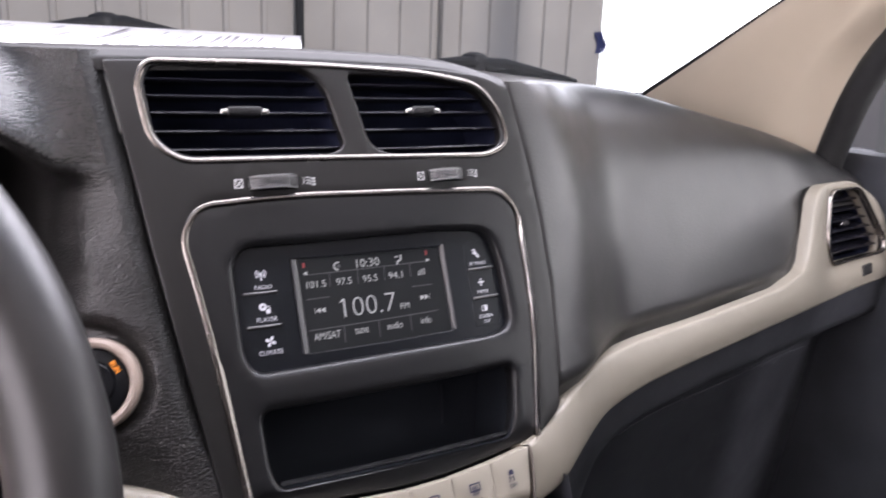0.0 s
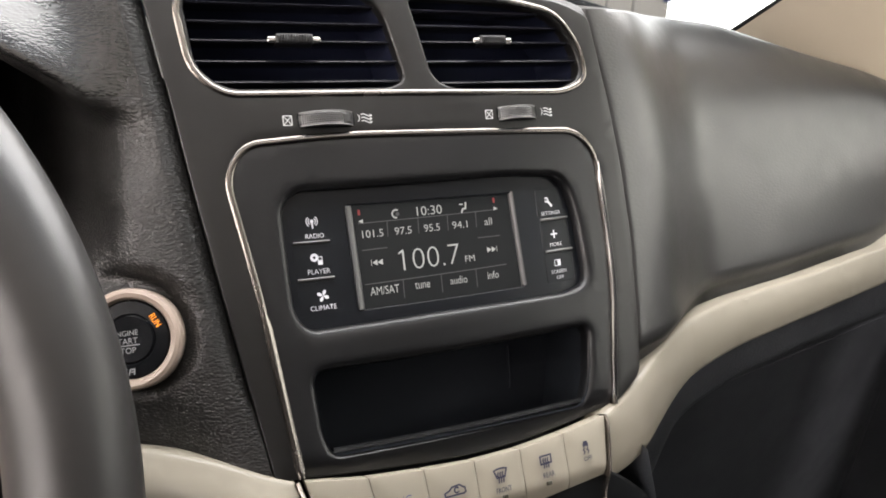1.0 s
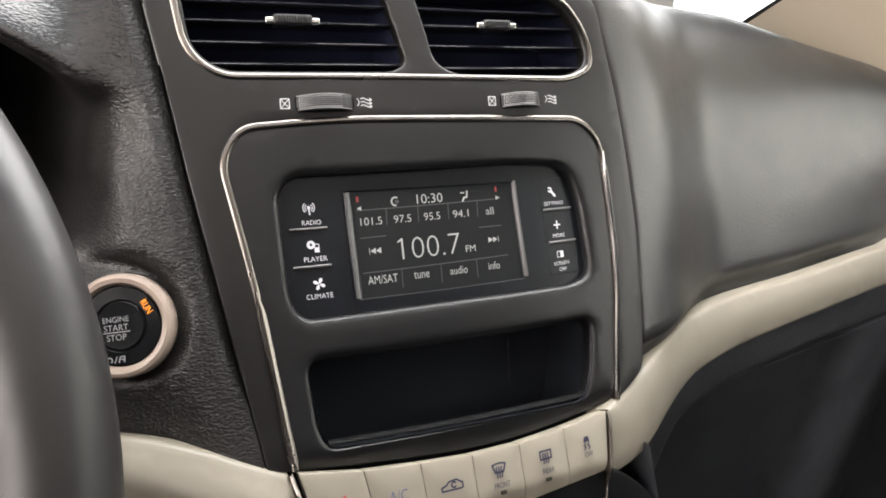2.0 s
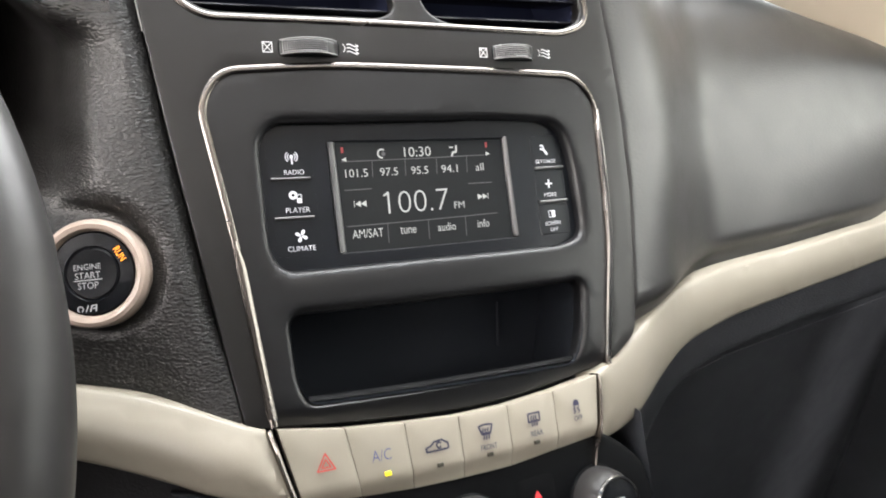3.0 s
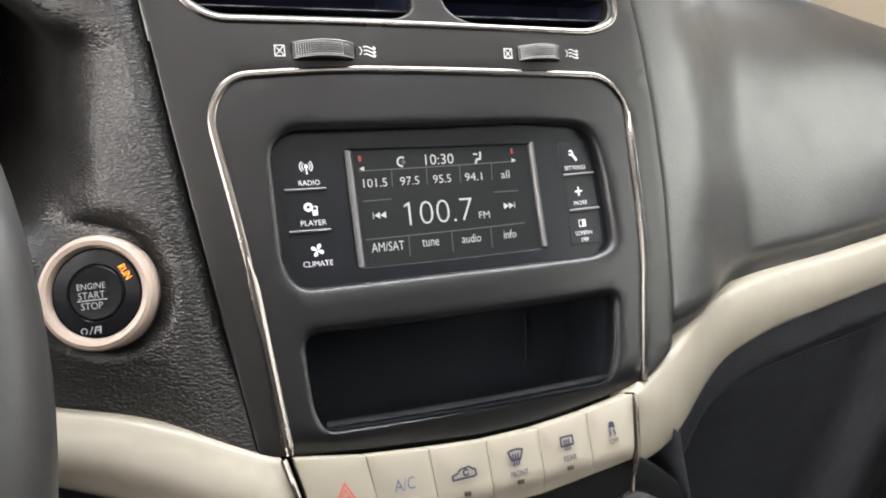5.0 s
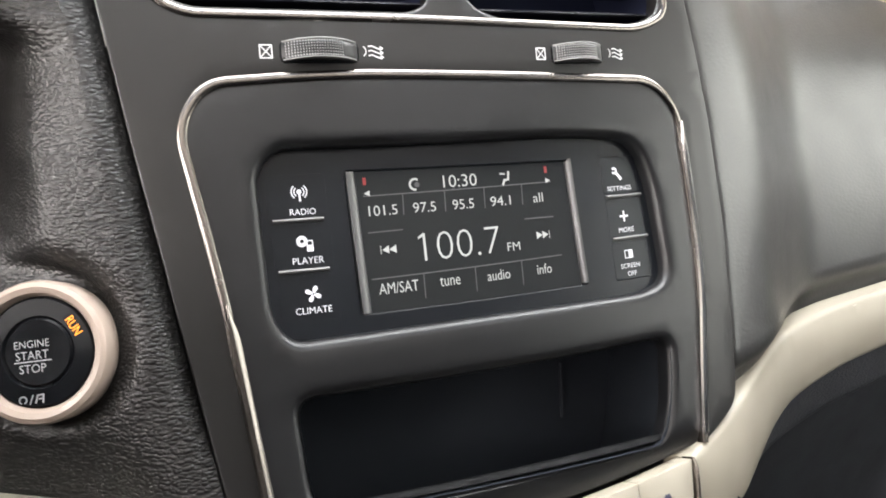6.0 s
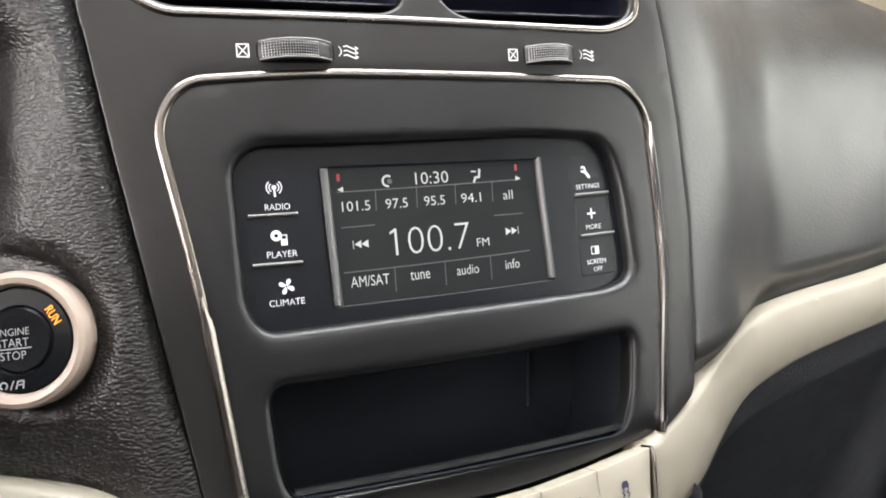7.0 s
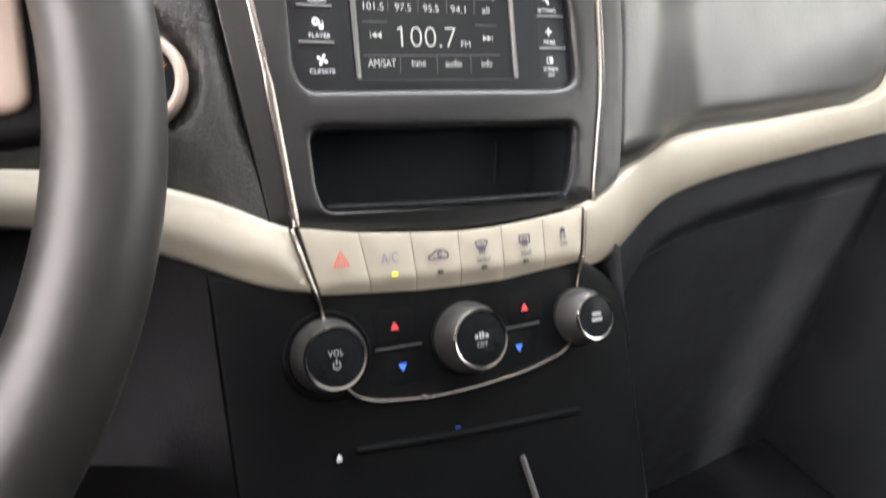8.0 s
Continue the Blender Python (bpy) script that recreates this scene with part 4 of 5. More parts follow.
air_vent("black slatted air vent set in chrome, driver's half", VENT_LEFT, on_stack, [1.1605, 1.1510, 1.1415, 1.1310, 1.1205], (-0.0755, 1.1418, 0.0105), 0.045, where=(-0.07, 0.63, 1.115))
air_vent("black slatted air vent set in chrome, passenger's half", VENT_RIGHT, on_stack, [1.1595, 1.1510, 1.1420, 1.1310, 1.1190], (0.047, 1.1425, 0.0095), 0.045, where=(0.05, 0.63, 1.115))
air_vent("small black side vent with tilted slats in beige trim", SIDE_VENT, on_dash, [0.977, 0.9885, 1.000, 1.0115, 1.023, 1.0345], (0.650, 1.008, 0.004), 0.04, lean=0.35, where=(0.66, 0.70, 0.97))
sv = thing("vent_button", (0.69, 0.69, 0.95), "small dark button set in the beige trim", "button")
part("cap", mesh_of("cap", *plate(rounded([(0.666, 0.944, 0.002), (0.688, 0.9455, 0.002), (0.688, 0.958, 0.002), (0.666, 0.9565, 0.002)], 0.004), [], on_dash, 0.0095, 0.006, 0.0015, 0.004)), RUBBER, sv)
part("side_vent_outline", mesh_of("side_vent_outline", *strip(rounded(SIDE_VENT, 0.004), on_dash, 0.004, 0.002, 0.0085)), CHROME, sv)


def vent_wheel(u, z, half, cross_at, waves_at):
    w = thing("airflow_dial", on_stack(u, z), "ribbed black thumb wheel between printed vent symbols", "dial", "vent thumb wheels")
    sock = rounded([(u - half - 0.0008, z - 0.0043, 0.003), (u + half + 0.0008, z - 0.0043, 0.003), (u + half + 0.0008, z + 0.0041, 0.003), (u - half - 0.0008, z + 0.0041, 0.003)], 0.004)
    part("socket", mesh_of("socket", *plate(sock, [], on_stack, 0.0003, 0.003, 0.0005, 0.005)), PIANO, w)
    # part of a wheel that stands out of the socket
    sag = half * 0.46
    big = (half * half + sag * sag) / (2 * sag)

    def swell(s):
        return math.sqrt(max(0.0, big * big - (half * s) ** 2)) - (big - sag) + 0.0005

    nu, m = 40, 11
    verts, faces = [], []
    for i in range(nu + 1):
        s = -1 + 2 * i / nu
        for j in range(m):
            t = -1 + 2 * j / (m - 1)
            verts.append(on_stack(u + half * s, z + 0.0035 * t, swell(s) - 0.0011 * abs(t) ** 5))
    for i in range(nu):
        for j in range(m - 1):
            faces.append((i * m + j, i * m + j + 1, (i + 1) * m + j + 1, (i + 1) * m + j))
    # flat ends down to the panel
    for j in (0, m - 1):
        n = len(verts)
        verts += [on_stack(u + half * (-1 + 2 * i / nu), z + (-0.0035 if j == 0 else 0.0035), -0.0005) for i in range(nu + 1)]
        faces += [(i * m + j, (i + 1) * m + j, n + i + 1, n + i) for i in range(nu)]
    part("drum", mesh_of("drum", verts, faces, 40), BEZEL, w)
    kv, kf = [], []
    for i in range(22):
        s = -0.90 + 1.42 * i / 21
        for j in range(6):
            t = -0.0026 + 0.00104 * j
            hh = swell(s)
            n = len(kv)
            kv += [on_stack(u + half * s + a * 0.00026, z + t + b * 0.00026, hh - 0.0002) for a, b in ((-1, -1), (1, -1), (1, 1), (-1, 1))] + [on_stack(u + half * s, z + t, hh + 0.0003)]
            kf += [(n, n + 1, n + 4), (n + 1, n + 2, n + 4), (n + 2, n + 3, n + 4), (n + 3, n, n + 4)]
    tagged(part("knurl", mesh_of("knurl", kv, kf, 10), KNURL, w), kind="stuff")
    for t in (-0.0034, 0.0034):
        pts = [Vector((u + half * s, z + t)) for s in [-0.97 + 1.94 * k / 20 for k in range(21)]]
        part("rim", mesh_of("rim", *strip(pts, lambda a, b, h: on_stack(a, b, h + swell((a - u) / half)), 0.0007, -0.0004, 0.0001, False)), SILVER, w)
    bx, bw = u - half - cross_at, u + half + waves_at
    cross = stroke([(-2.3, -2.6), (2.3, -2.6), (2.3, 2.6), (-2.3, 2.6)], 0.45, True) + stroke([(-2.3, -2.6), (2.3, 2.6)], 0.4) + stroke([(-2.3, 2.6), (2.3, -2.6)], 0.4)
    part("closed_symbol", mesh_of("closed_symbol", *flat(cross, on_stack, bx, z, 0.0003)), PRINT_GREY, w)
    waves = stroke(arc(-6.4, 0.4, 2.4, -55, 55, 6), 0.4)
    for k in (-1, 0, 1):
        y = 1.9 * k
        waves += stroke([(-2.9, y + 0.5), (-1.5, y + 0.8), (0, y + 0.1), (1.5, y - 0.5), (3.0, y - 0.2)], 0.5) + stroke([(2.0, y + 0.5), (3.2, y - 0.2), (2.1, y - 0.9)], 0.4)
    part("open_symbol", mesh_of("open_symbol", *flat(waves, on_stack, bw, z, 0.0003)), PRINT_GREY, w)


vent_wheel(-0.0625, 1.1000, 0.0152, 0.0060, 0.0078)
vent_wheel(0.0588, 1.0998, 0.0136, 0.0064, 0.0094)


def storage_tray():
    t = thing("storage_tray", (0, 0.6, 0.93), "empty black open storage tray below the radio", "storage tray")
    loop = lies_in(TRAY, -0.0005)
    n = len(loop)
    verts, faces = [], []
    for d, sh in ((0.002, 0.0), (0.006, 0.0), (0.012, 0.0005), (0.020, 0.001), (0.035, 0.002), (0.050, 0.004)):
        for p in loop:
            q = Vector((p.x + (0.004 - p.x) * sh * 6, p.y + (0.952 - p.y) * sh * 6))
            low = 1 - ease(0.936, 0.956, p.y)
            verts.append(on_stack(q.x, q.y) + Vector((0, d, -0.05 * d - 0.036 * low * ease(0.004, 0.022, d))))
    for j in range(5):
        faces += [(j * n + i, j * n + (i + 1) % n, (j + 1) * n + (i + 1) % n, (j + 1) * n + i) for i in range(n)]
    faces.append(tuple(range(5 * n, 6 * n)))
    part("tray", mesh_of("tray", verts, faces, 50), TRAY_BLACK, t)
    rib = [on_stack(0.0550 + -0.0034 * k / 6, 0.9493 - 0.0240 * k / 6) + Vector((0, 0.0485, 0.0)) for k in range(7)]
    part("back_rib", mesh_of("back_rib", *tube(rib, 0.0009, 8)), TRAY_BLACK, t)
    mat = [on_stack(-0.078 + 0.160 * k / 20, 0.9335 - 0.0035 * k / 20) + Vector((0, 0.006, 0.0006)) for k in range(21)]
    lip = [v + Vector((0, dy, dz)) for v in mat for dy, dz in ((-0.002, -0.001), (0.0, 0.0003), (0.0014, 0.0003), (0.003, -0.004))]
    part("front_lip", mesh_of("front_lip", lip, [(4 * k + j, 4 * k + j + 1, 4 * k + j + 5, 4 * k + j + 4) for k in range(20) for j in range(3)]), CONTROL, t, "raised front lip of the tray floor")


storage_tray()

# ---- radio ----


def radio():
    r = thing("car_radio", (0, 0.6, 0.995), "black car radio with a lit display and side keys", "car radio")
    disp = [(-0.0555, 1.0530, 0.002), (-0.0540, 0.9985, 0.002), (0.0555, 0.9980, 0.002), (0.0535, 1.0520, 0.002)]
    face_loop = offset(ccw(rounded(PANEL, 0.004)), -0.0045)
    face = part("faceplate", mesh_of("faceplate", *plate(face_loop, [rounded(disp, 0.004)], on_face, -0.0075, 0.006, 0.0006, 0.007), 8), FACE, r)
    lcd_loop = rounded([(-0.0512, 1.0530, 0), (-0.0500, 0.9985, 0), (0.0530, 0.9980, 0), (0.0510, 1.0520, 0)], 0.006)
    lcd = part("display", mesh_of("display", *plate(lcd_loop, [], on_face, -0.0095, 0.003, 0.0003, 0.008), 8), LCD, r, "dark lit display with radio stations")
    for s, a, b, c, d in ((-1, -0.0553, -0.0508, -0.0538, -0.0496), (1, 0.0533, 0.0510, 0.0553, 0.0530)):
        verts = []
        for k in range(7):
            t = k / 6
            z = 1.0528 + (0.9988 - 1.0528) * t
            o, i = a + (c - a) * t, b + (d - b) * t
            verts += [on_face(o + (i - o) * math.sin(radians(q)), z, -0.0098 + 0.0031 * math.cos(radians(q))) for q in (0, 18, 36, 54, 72, 90)]
            verts += [on_face(i, z, -0.013), on_face(o, z, -0.013)]
        faces = [(k * 8 + j, k * 8 + (j + 1) % 8, k * 8 + 8 + (j + 1) % 8, k * 8 + 8 + j) for k in range(6) for j in range(8)]
        faces += [tuple(range(8)), tuple(range(55, 47, -1))]
        part("side_bar", mesh_of("side_bar", verts, faces, 50), BAR, r, "rounded silver bar beside the display")
    hk = -0.0073
    keys = [
        ("RADIO", -0.0758, 1.0445, 0.0118, 0.0082, -0.0740, 1.0387, 10.3, 2.5), ("PLAYER", -0.0752, 1.0258, 0.0118, 0.0082, -0.0737, 1.0206, 12.4, 2.6), ("CLIMATE", -0.0745, 1.0068, 0.0118, 0.0082, -0.0735, 1.0023, 14.4, 2.6),
        ("SETTINGS", 0.0808, 1.0440, 0.0110, 0.0085, 0.0800, 1.0378, 14.4, 2.2), ("MORE", 0.0818, 1.0245, 0.0110, 0.0085, 0.0812, 1.0191, 9.0, 2.3), ("SCREEN", 0.0822, 1.0055, 0.0110, 0.0085, 0.0808, 1.0032, 11.4, 2.2),
    ]
    made = {}
    for text, u, v, w, hh, tu, tv, tw, th in keys:
        out = rounded([(u - w, v - hh, 0.002), (u + w, v - hh, 0.002), (u + w, v + hh, 0.002), (u - w, v + hh, 0.002)], 0.006)
        k = part("key", mesh_of("key", *plate(out, [], on_face, hk if u > 0 else -0.00742, 0.002, 0.0005 if u > 0 else 0.00004, 0.007), 8), FACE, r)
        made[text] = k
        lettering("caption", text, tw, th, tu, tv, on_face, hk + 0.0002, PRINT, k, thin=-0.006)
    lettering("caption", "OFF", 5.4, 2.2, 0.0813, 0.9997, on_face, hk + 0.0002, PRINT, made["SCREEN"])
    hs = hk + 0.0002

    def icon(key, polys, u, v, scale=1.0):
        part("symbol", mesh_of("symbol", *flat(polys, on_face, u, v, hs, scale=scale)), PRINT, made[key])

    icon("RADIO", [disc(0, 0.5, 1.0)] + stroke([(0, 0.4), (0.15, -3.2)], 0.8) + sum([stroke(arc(0, 0.5, rr, a - 48, a + 48, 8), 0.5) for rr in (2.0, 3.1) for a in (0, 180)], []), -0.0748, 1.0457)
    icon("PLAYER", [disc(-1.2, 1.0, 0.01)] + stroke(arc(-1.2, 1.0, 1.5, 0, 360, 20), 1.4) + [[(0.6, -3.2), (3.2, -3.2), (3.2, -0.6), (0.6, -0.6)], [(0.6, 0.9), (3.2, 0.9), (3.2, 1.3), (0.6, 1.3)], [(0.6, -0.6), (1.0, -0.6), (1.0, 0.9), (0.6, 0.9)], [(2.8, -0.6), (3.2, -0.6), (3.2, 0.9), (2.8, 0.9)]], -0.0744, 1.0268)
    blades = []
    for k in range(4):
        a = 45 + 90 * k
        blades.append([(x * math.cos(radians(a)) - y * math.sin(radians(a)), x * math.sin(radians(a)) + y * math.cos(radians(a))) for x, y in ((0.2, 0.1), (0.8, 1.0), (1.9, 1.7), (3.0, 1.5), (3.3, 0.6), (2.6, -0.1), (1.5, -0.2), (0.6, -0.25))])
    icon("CLIMATE", blades, -0.0732, 1.0082)
    icon("SETTINGS", stroke([(2.6, -2.8), (0.2, 0.2)], 1.5) + stroke(arc(-0.9, 1.3, 1.2, 130, -140, 10), 1.0), 0.0788, 1.0445)
    icon("MORE", [[(-2.5, -0.45), (2.5, -0.45), (2.5, 0.45), (-2.5, 0.45)], [(-0.45, -2.6), (0.45, -2.6), (0.45, 2.6), (-0.45, 2.6)]], 0.0806, 1.0252)
    icon("SCREEN", stroke([(-2.2, -1.8), (2.2, -1.8), (2.2, 1.8), (-2.2, 1.8)], 0.4, True) + [[(0.0, -1.8), (2.0, -1.8), (2.0, 1.8), (0.0, 1.8)]], 0.0806, 1.0083)
    for u0, u1, v in ((-0.0862, -0.0660, 1.0357), (-0.0859, -0.0657, 1.0170), (0.0716, 0.0922, 1.0343), (0.0727, 0.0932, 1.0155)):
        part("divider_bar", mesh_of("divider_bar", *strip([Vector((u0 + (u1 - u0) * k / 6, v)) for k in range(7)], on_face, 0.0013, -0.0072, -0.0060, False)), SILVER, r, "thin silver bar between keys")
    # what the display shows
    hd = -0.0092

    def show(text, w, h, u, v, m=LCD_TEXT):
        lettering("display_text", text, w, h, u, v, on_face, hd, m, lcd, thin=-0.02 if h > 10 else -0.006)

    show("10:30", 16.2, 5.4, -0.0036, 1.0469)
    for text, u, w in (("101.5", -0.0401, 12.6), ("97.5", -0.0215, 10.4), ("95.5", -0.0032, 10.2), ("94.1", 0.0153, 10.2), ("all", 0.0348, 5.2)):
        show(text, w, 4.3 if text != "all" else 4.3, u, 1.0373)
    show("100.7", 36.6, 12.0, -0.0056, 1.0216)
    show("FM", 6.4, 3.7, 0.0193, 1.0180)
    for text, u, w, h in (("AM/SAT", -0.0368, 17.4, 4.6), ("tune", -0.0135, 9.4, 3.8), ("audio", 0.0101, 11.2, 4.4), ("info", 0.0337, 7.6, 4.4)):
        show(text, w, h, u, 1.0072)

    def mark(polys, u, v, m=LCD_TEXT):
        part("display_mark", mesh_of("display_mark", *flat(polys, on_face, u, v, hd)), m, lcd)

    mark([[(0.4, -0.2), (0.4, -1.6), (-2.3, -2.9), (-2.3, -2.0)]], -0.0238, 1.0275)
    for s, u, v in ((1, -0.0399, 1.0220), (-1, 0.0356, 1.0214)):
        mark([[(-2.4 * s, 0), (0.6 * s, 1.7), (0.6 * s, -1.7)], [(0.6 * s, 0), (3.8 * s, 1.7), (3.8 * s, -1.7)]] + stroke([(-3.0 * s, -1.7), (-3.0 * s, 1.7)], 0.3), u, v)
    rules = [((-48.0, 43.2), (42.5, 43.6), 0.45), ((-47.5, 29.0), (-32.5, 29.2), 0.45), ((26.5, 28.8), (41.8, 28.6), 0.45), ((-48.0, 11.2), (43.8, 12.0), 0.45)]
    rules += [((u, 43.2), (u - 0.4, 35.0), 0.4) for u in (-30.8, -11.5, 7.6, 26.8)]
    rules += [((u, 11.5), (u - 0.3, 1.8), 0.4) for u in (-25.2, -1.0, 22.3)]
    for p, q, wd in rules:
        part("display_line", mesh_of("display_line", *flat(stroke([(p[0] + (q[0] - p[0]) * k / 12, p[1] + (q[1] - p[1]) * k / 12) for k in range(13)], wd), on_face, 0, 1.0, hd, squash=1.0)), LCD_DIM, lcd)
    for u, s in ((-0.0470, -1), (0.0404, 1)):
        mark([[(-0.7, -0.5), (0.7, -0.5), (0.7, 2.6), (-0.7, 2.6)]], u, 1.0480, LCD_RED)
        mark([[(1.4 * s, 0), (-1.2 * s, 1.2), (-1.2 * s, -1.2)]], u + 0.0006, 1.0442)
    mark(sum([stroke(arc(0, 0, 2.3, a, a + 34, 4), 0.9) for a in (60, 105, 150, 195, 240)], []), -0.0248, 1.0466, LCD_TEXT)
    mark([disc(0.4, -0.2, 1.2, 12)], -0.0243, 1.0466, LCD_DIM)
    mark(stroke([(1.6, 2.4), (1.2, -0.4), (-0.8, -0.6), (-1.6, -2.6)], 1.0) + [disc(1.6, 2.9, 0.6, 10)] + stroke([(-2.6, 2.4), (-0.4, 2.2)], 0.7), 0.0191, 1.0463)


radio()

# ---- switches under the tray ----
TOP = [(-0.0965, 0.9255), (-0.0636, 0.9212), (-0.0324, 0.9190), (-0.0020, 0.9172), (0.0278, 0.9172), (0.0586, 0.9190), (0.0912, 0.9218)]
BOT = [(-0.0872, 0.8905), (-0.0576, 0.8885), (-0.0300, 0.8868), (-0.0012, 0.8862), (0.0282, 0.8860), (0.0586, 0.8880), (0.0858, 0.8898)]


def on_key(u, v, h=0.0):
    """The switch fronts: their lower edges roll under towards the control panel."""
    return on_stack(u, v, h) + Vector((0, 0.0042 * ease(0.8975, 0.8865, v), 0))


def switches():
    hs = 0.0057
    names = ["hazard", "air", "recirculation", "front", "rear", "stability"]
    looks = ["beige hazard switch with a red triangle", "beige air conditioning switch with its yellow lamp lit", "beige switch with a car and arrow symbol", "beige front defrost switch with a windshield symbol", "beige rear defrost switch with a window symbol", "beige stability switch with a skidding car symbol"]
    for i, nm in enumerate(names):
        g = 0.00012
        (a, b), (c, d) = TOP[i], TOP[i + 1]
        (e, f), (k, l) = BOT[i], BOT[i + 1]
        s = thing("dashboard_switch", on_stack((a + k) / 2, f), looks[i], "switch", "row of dashboard switches")
        out = rounded([(a + g, b, 0.0007), (e + g, f, 0.0007), (k - g, l, 0.0007), (c - g, d, 0.0007)], 0.003)
        key = part("key", mesh_of("key", *plate(out, [], on_key, 0.0036, 0.010, 0.0004, 0.003, 0.0012)), BEIGE, s)
        if nm == "hazard":
            part("symbol", mesh_of("symbol", *flat(stroke([(-4.4, -3.6), (4.4, -3.6), (0, 4.2)], 0.62, True) + stroke([(-2.2, -2.3), (2.2, -2.3), (0, 1.5)], 0.5, True), on_stack, -0.0752, 0.9085, hs)), PRINT_RED, key, "red triangle")
        if nm == "air":
            lettering("caption", "A/C", 10.0, 5.4, -0.0470, 0.9070, on_stack, hs, PRINT_AC, key, thin=-0.014)
        if nm == "recirculation":
            car = [(-5.2, -2.0), (-5.4, -0.4), (-3.0, 0.4), (-1.4, 1.8), (2.4, 2.2), (4.4, 0.8), (5.2, 0.6), (5.4, -1.6), (4.4, -2.0)]
            part("symbol", mesh_of("symbol", *flat(stroke(car, 0.8, True) + stroke(arc(0.9, 0.1, 1.2, 40, 320, 8), 0.75), on_stack, -0.0168, 0.9060, hs, scale=1.16)), PRINT_BLUE, key)
        if nm == "front":
            scr = [(-3.6, 3.0), (-2.2, 3.4), (0, 3.6), (2.2, 3.4), (3.6, 3.0), (2.2, -0.6), (-2.2, -0.6)]
            heat = sum([stroke([(x, 1.8), (x - 0.4, 0.6), (x + 0.3, -0.8), (x - 0.1, -3.0)], 0.7) for x in (-1.3, 0, 1.3)], [])
            part("symbol", mesh_of("symbol", *flat(stroke(scr, 0.85, True) + heat, on_stack, 0.0121, 0.9070, hs, scale=1.14)), PRINT_BLUE, key)
            lettering("caption", "FRONT", 9.8, 2.8, 0.0130, 0.9001, on_stack, hs, PRINT_BLUE, key, thin=0.006)
        if nm == "rear":
            scr = [(-3.2, 3.0), (3.2, 3.0), (3.2, -0.8), (-3.2, -0.8)]
            heat = sum([stroke([(x, 1.8), (x - 0.4, 0.6), (x + 0.3, -0.8), (x - 0.1, -2.8)], 0.7) for x in (-1.3, 0, 1.3)], [])
            part("symbol", mesh_of("symbol", *flat(stroke(scr, 0.85, True) + heat, on_stack, 0.0427, 0.9076, hs, scale=1.14)), PRINT_BLUE, key)
            lettering("caption", "REAR", 7.9, 2.8, 0.0435, 0.9009, on_stack, hs, PRINT_BLUE, key, thin=0.006)
        if nm == "stability":
            car = [[(-2.0, 0.6), (2.0, 0.6), (2.0, 2.0), (1.3, 3.6), (-1.3, 3.6), (-2.0, 2.0)], [(-1.9, 0.1), (-1.0, 0.1), (-1.0, 0.6), (-1.9, 0.6)], [(1.0, 0.1), (1.9, 0.1), (1.9, 0.6), (1.0, 0.6)]] + stroke([(-0.9, -0.4), (-2.0, -1.3), (-0.9, -2.4), (-2.0, -3.6)], 0.75) + stroke([(1.6, -0.4), (0.7, -1.3), (2.0, -2.4), (1.1, -3.6)], 0.75)
            part("symbol", mesh_of("symbol", *flat(car, on_stack, 0.0719, 0.9088, hs)), PRINT_BLUE, key)
            lettering("caption", "OFF", 5.9, 2.6, 0.0724, 0.9029, on_stack, hs, PRINT_BLUE, key, thin=0.006)
        if nm in ("air", "recirculation", "front", "rear"):
            u, v = {"air": (-0.0444, 0.8982), "recirculation": (-0.0158, 0.8968), "front": (0.0136, 0.8962), "rear": (0.0434, 0.8963)}[nm]
            out = rounded([(u - 0.0017, v - 0.0009, 0.0004), (u + 0.0017, v - 0.0009, 0.0004), (u + 0.0017, v + 0.0011, 0.0004), (u - 0.0017, v + 0.0011, 0.0004)], 0.002)
            part("lamp", mesh_of("lamp", *plate(out, [], on_stack, 0.0054, 0.002, 0.0003, 0.002)), LAMP_YELLOW if nm == "air" else LAMP_OFF, key, "lit yellow lamp" if nm == "air" else "")


switches()

# ---- knobs ----


def frame_at(u, v, h=0.0, surf=on_stack):
    """A local frame on a surface: z out of it, x to the right."""
    p = surf(u, v, h)
    n = (surf(u, v, h + 0.01) - p).normalized()
    x = (Vector((1, 0, 0)) - n * n.x).normalized()
    y = n.cross(x)
    return Matrix(((x.x, y.x, n.x, p.x), (x.y, y.y, n.y, p.y), (x.z, y.z, n.z, p.z), (0, 0, 0, 1)))


def knob(u, v, r, height, label, marks, lip=0.003):
    m = frame_at(u, v, -0.001)
    k = thing("control_knob", m.translation, label, "knob", "control knobs")
    part("base_ring", mesh_of("base_ring", *revolve([(r + lip, -0.004), (r + lip, 0.0010), (r + lip - 0.0010, 0.0018), (r + 0.0024, 0.0012), (r + 0.002, -0.003)], m)), CONTROL, k)
    body = part("body", mesh_of("body", *revolve([(r + 0.0020, -0.003), (r + 0.0018, 0.004), (r + 0.0008, height * 0.55), (r - 0.0020, height - 0.002), (r - 0.0032, height - 0.0004), (r - 0.004, height)], m, 64)), KNOB, k)
    part("ring", mesh_of("ring", *revolve([(r - 0.0022, height - 0.0024), (r - 0.0018, height - 0.0004), (r - 0.0024, height + 0.0009), (r - 0.0034, height + 0.0007), (r - 0.0040, height - 0.001)], m, 64)), BRIGHT, k, "chrome ring")
    part("cap", mesh_of("cap", *revolve([(r - 0.0036, height - 0.002), (r - 0.0038, height + 0.0001), (r - 0.010, height + 0.0006), (0.002, height + 0.0009)], m, 48)), PIANO, k)

    def surf(a, b, h):
        return m @ Vector((a, b, height + 0.0011 + h))
    marks(surf, k, r)


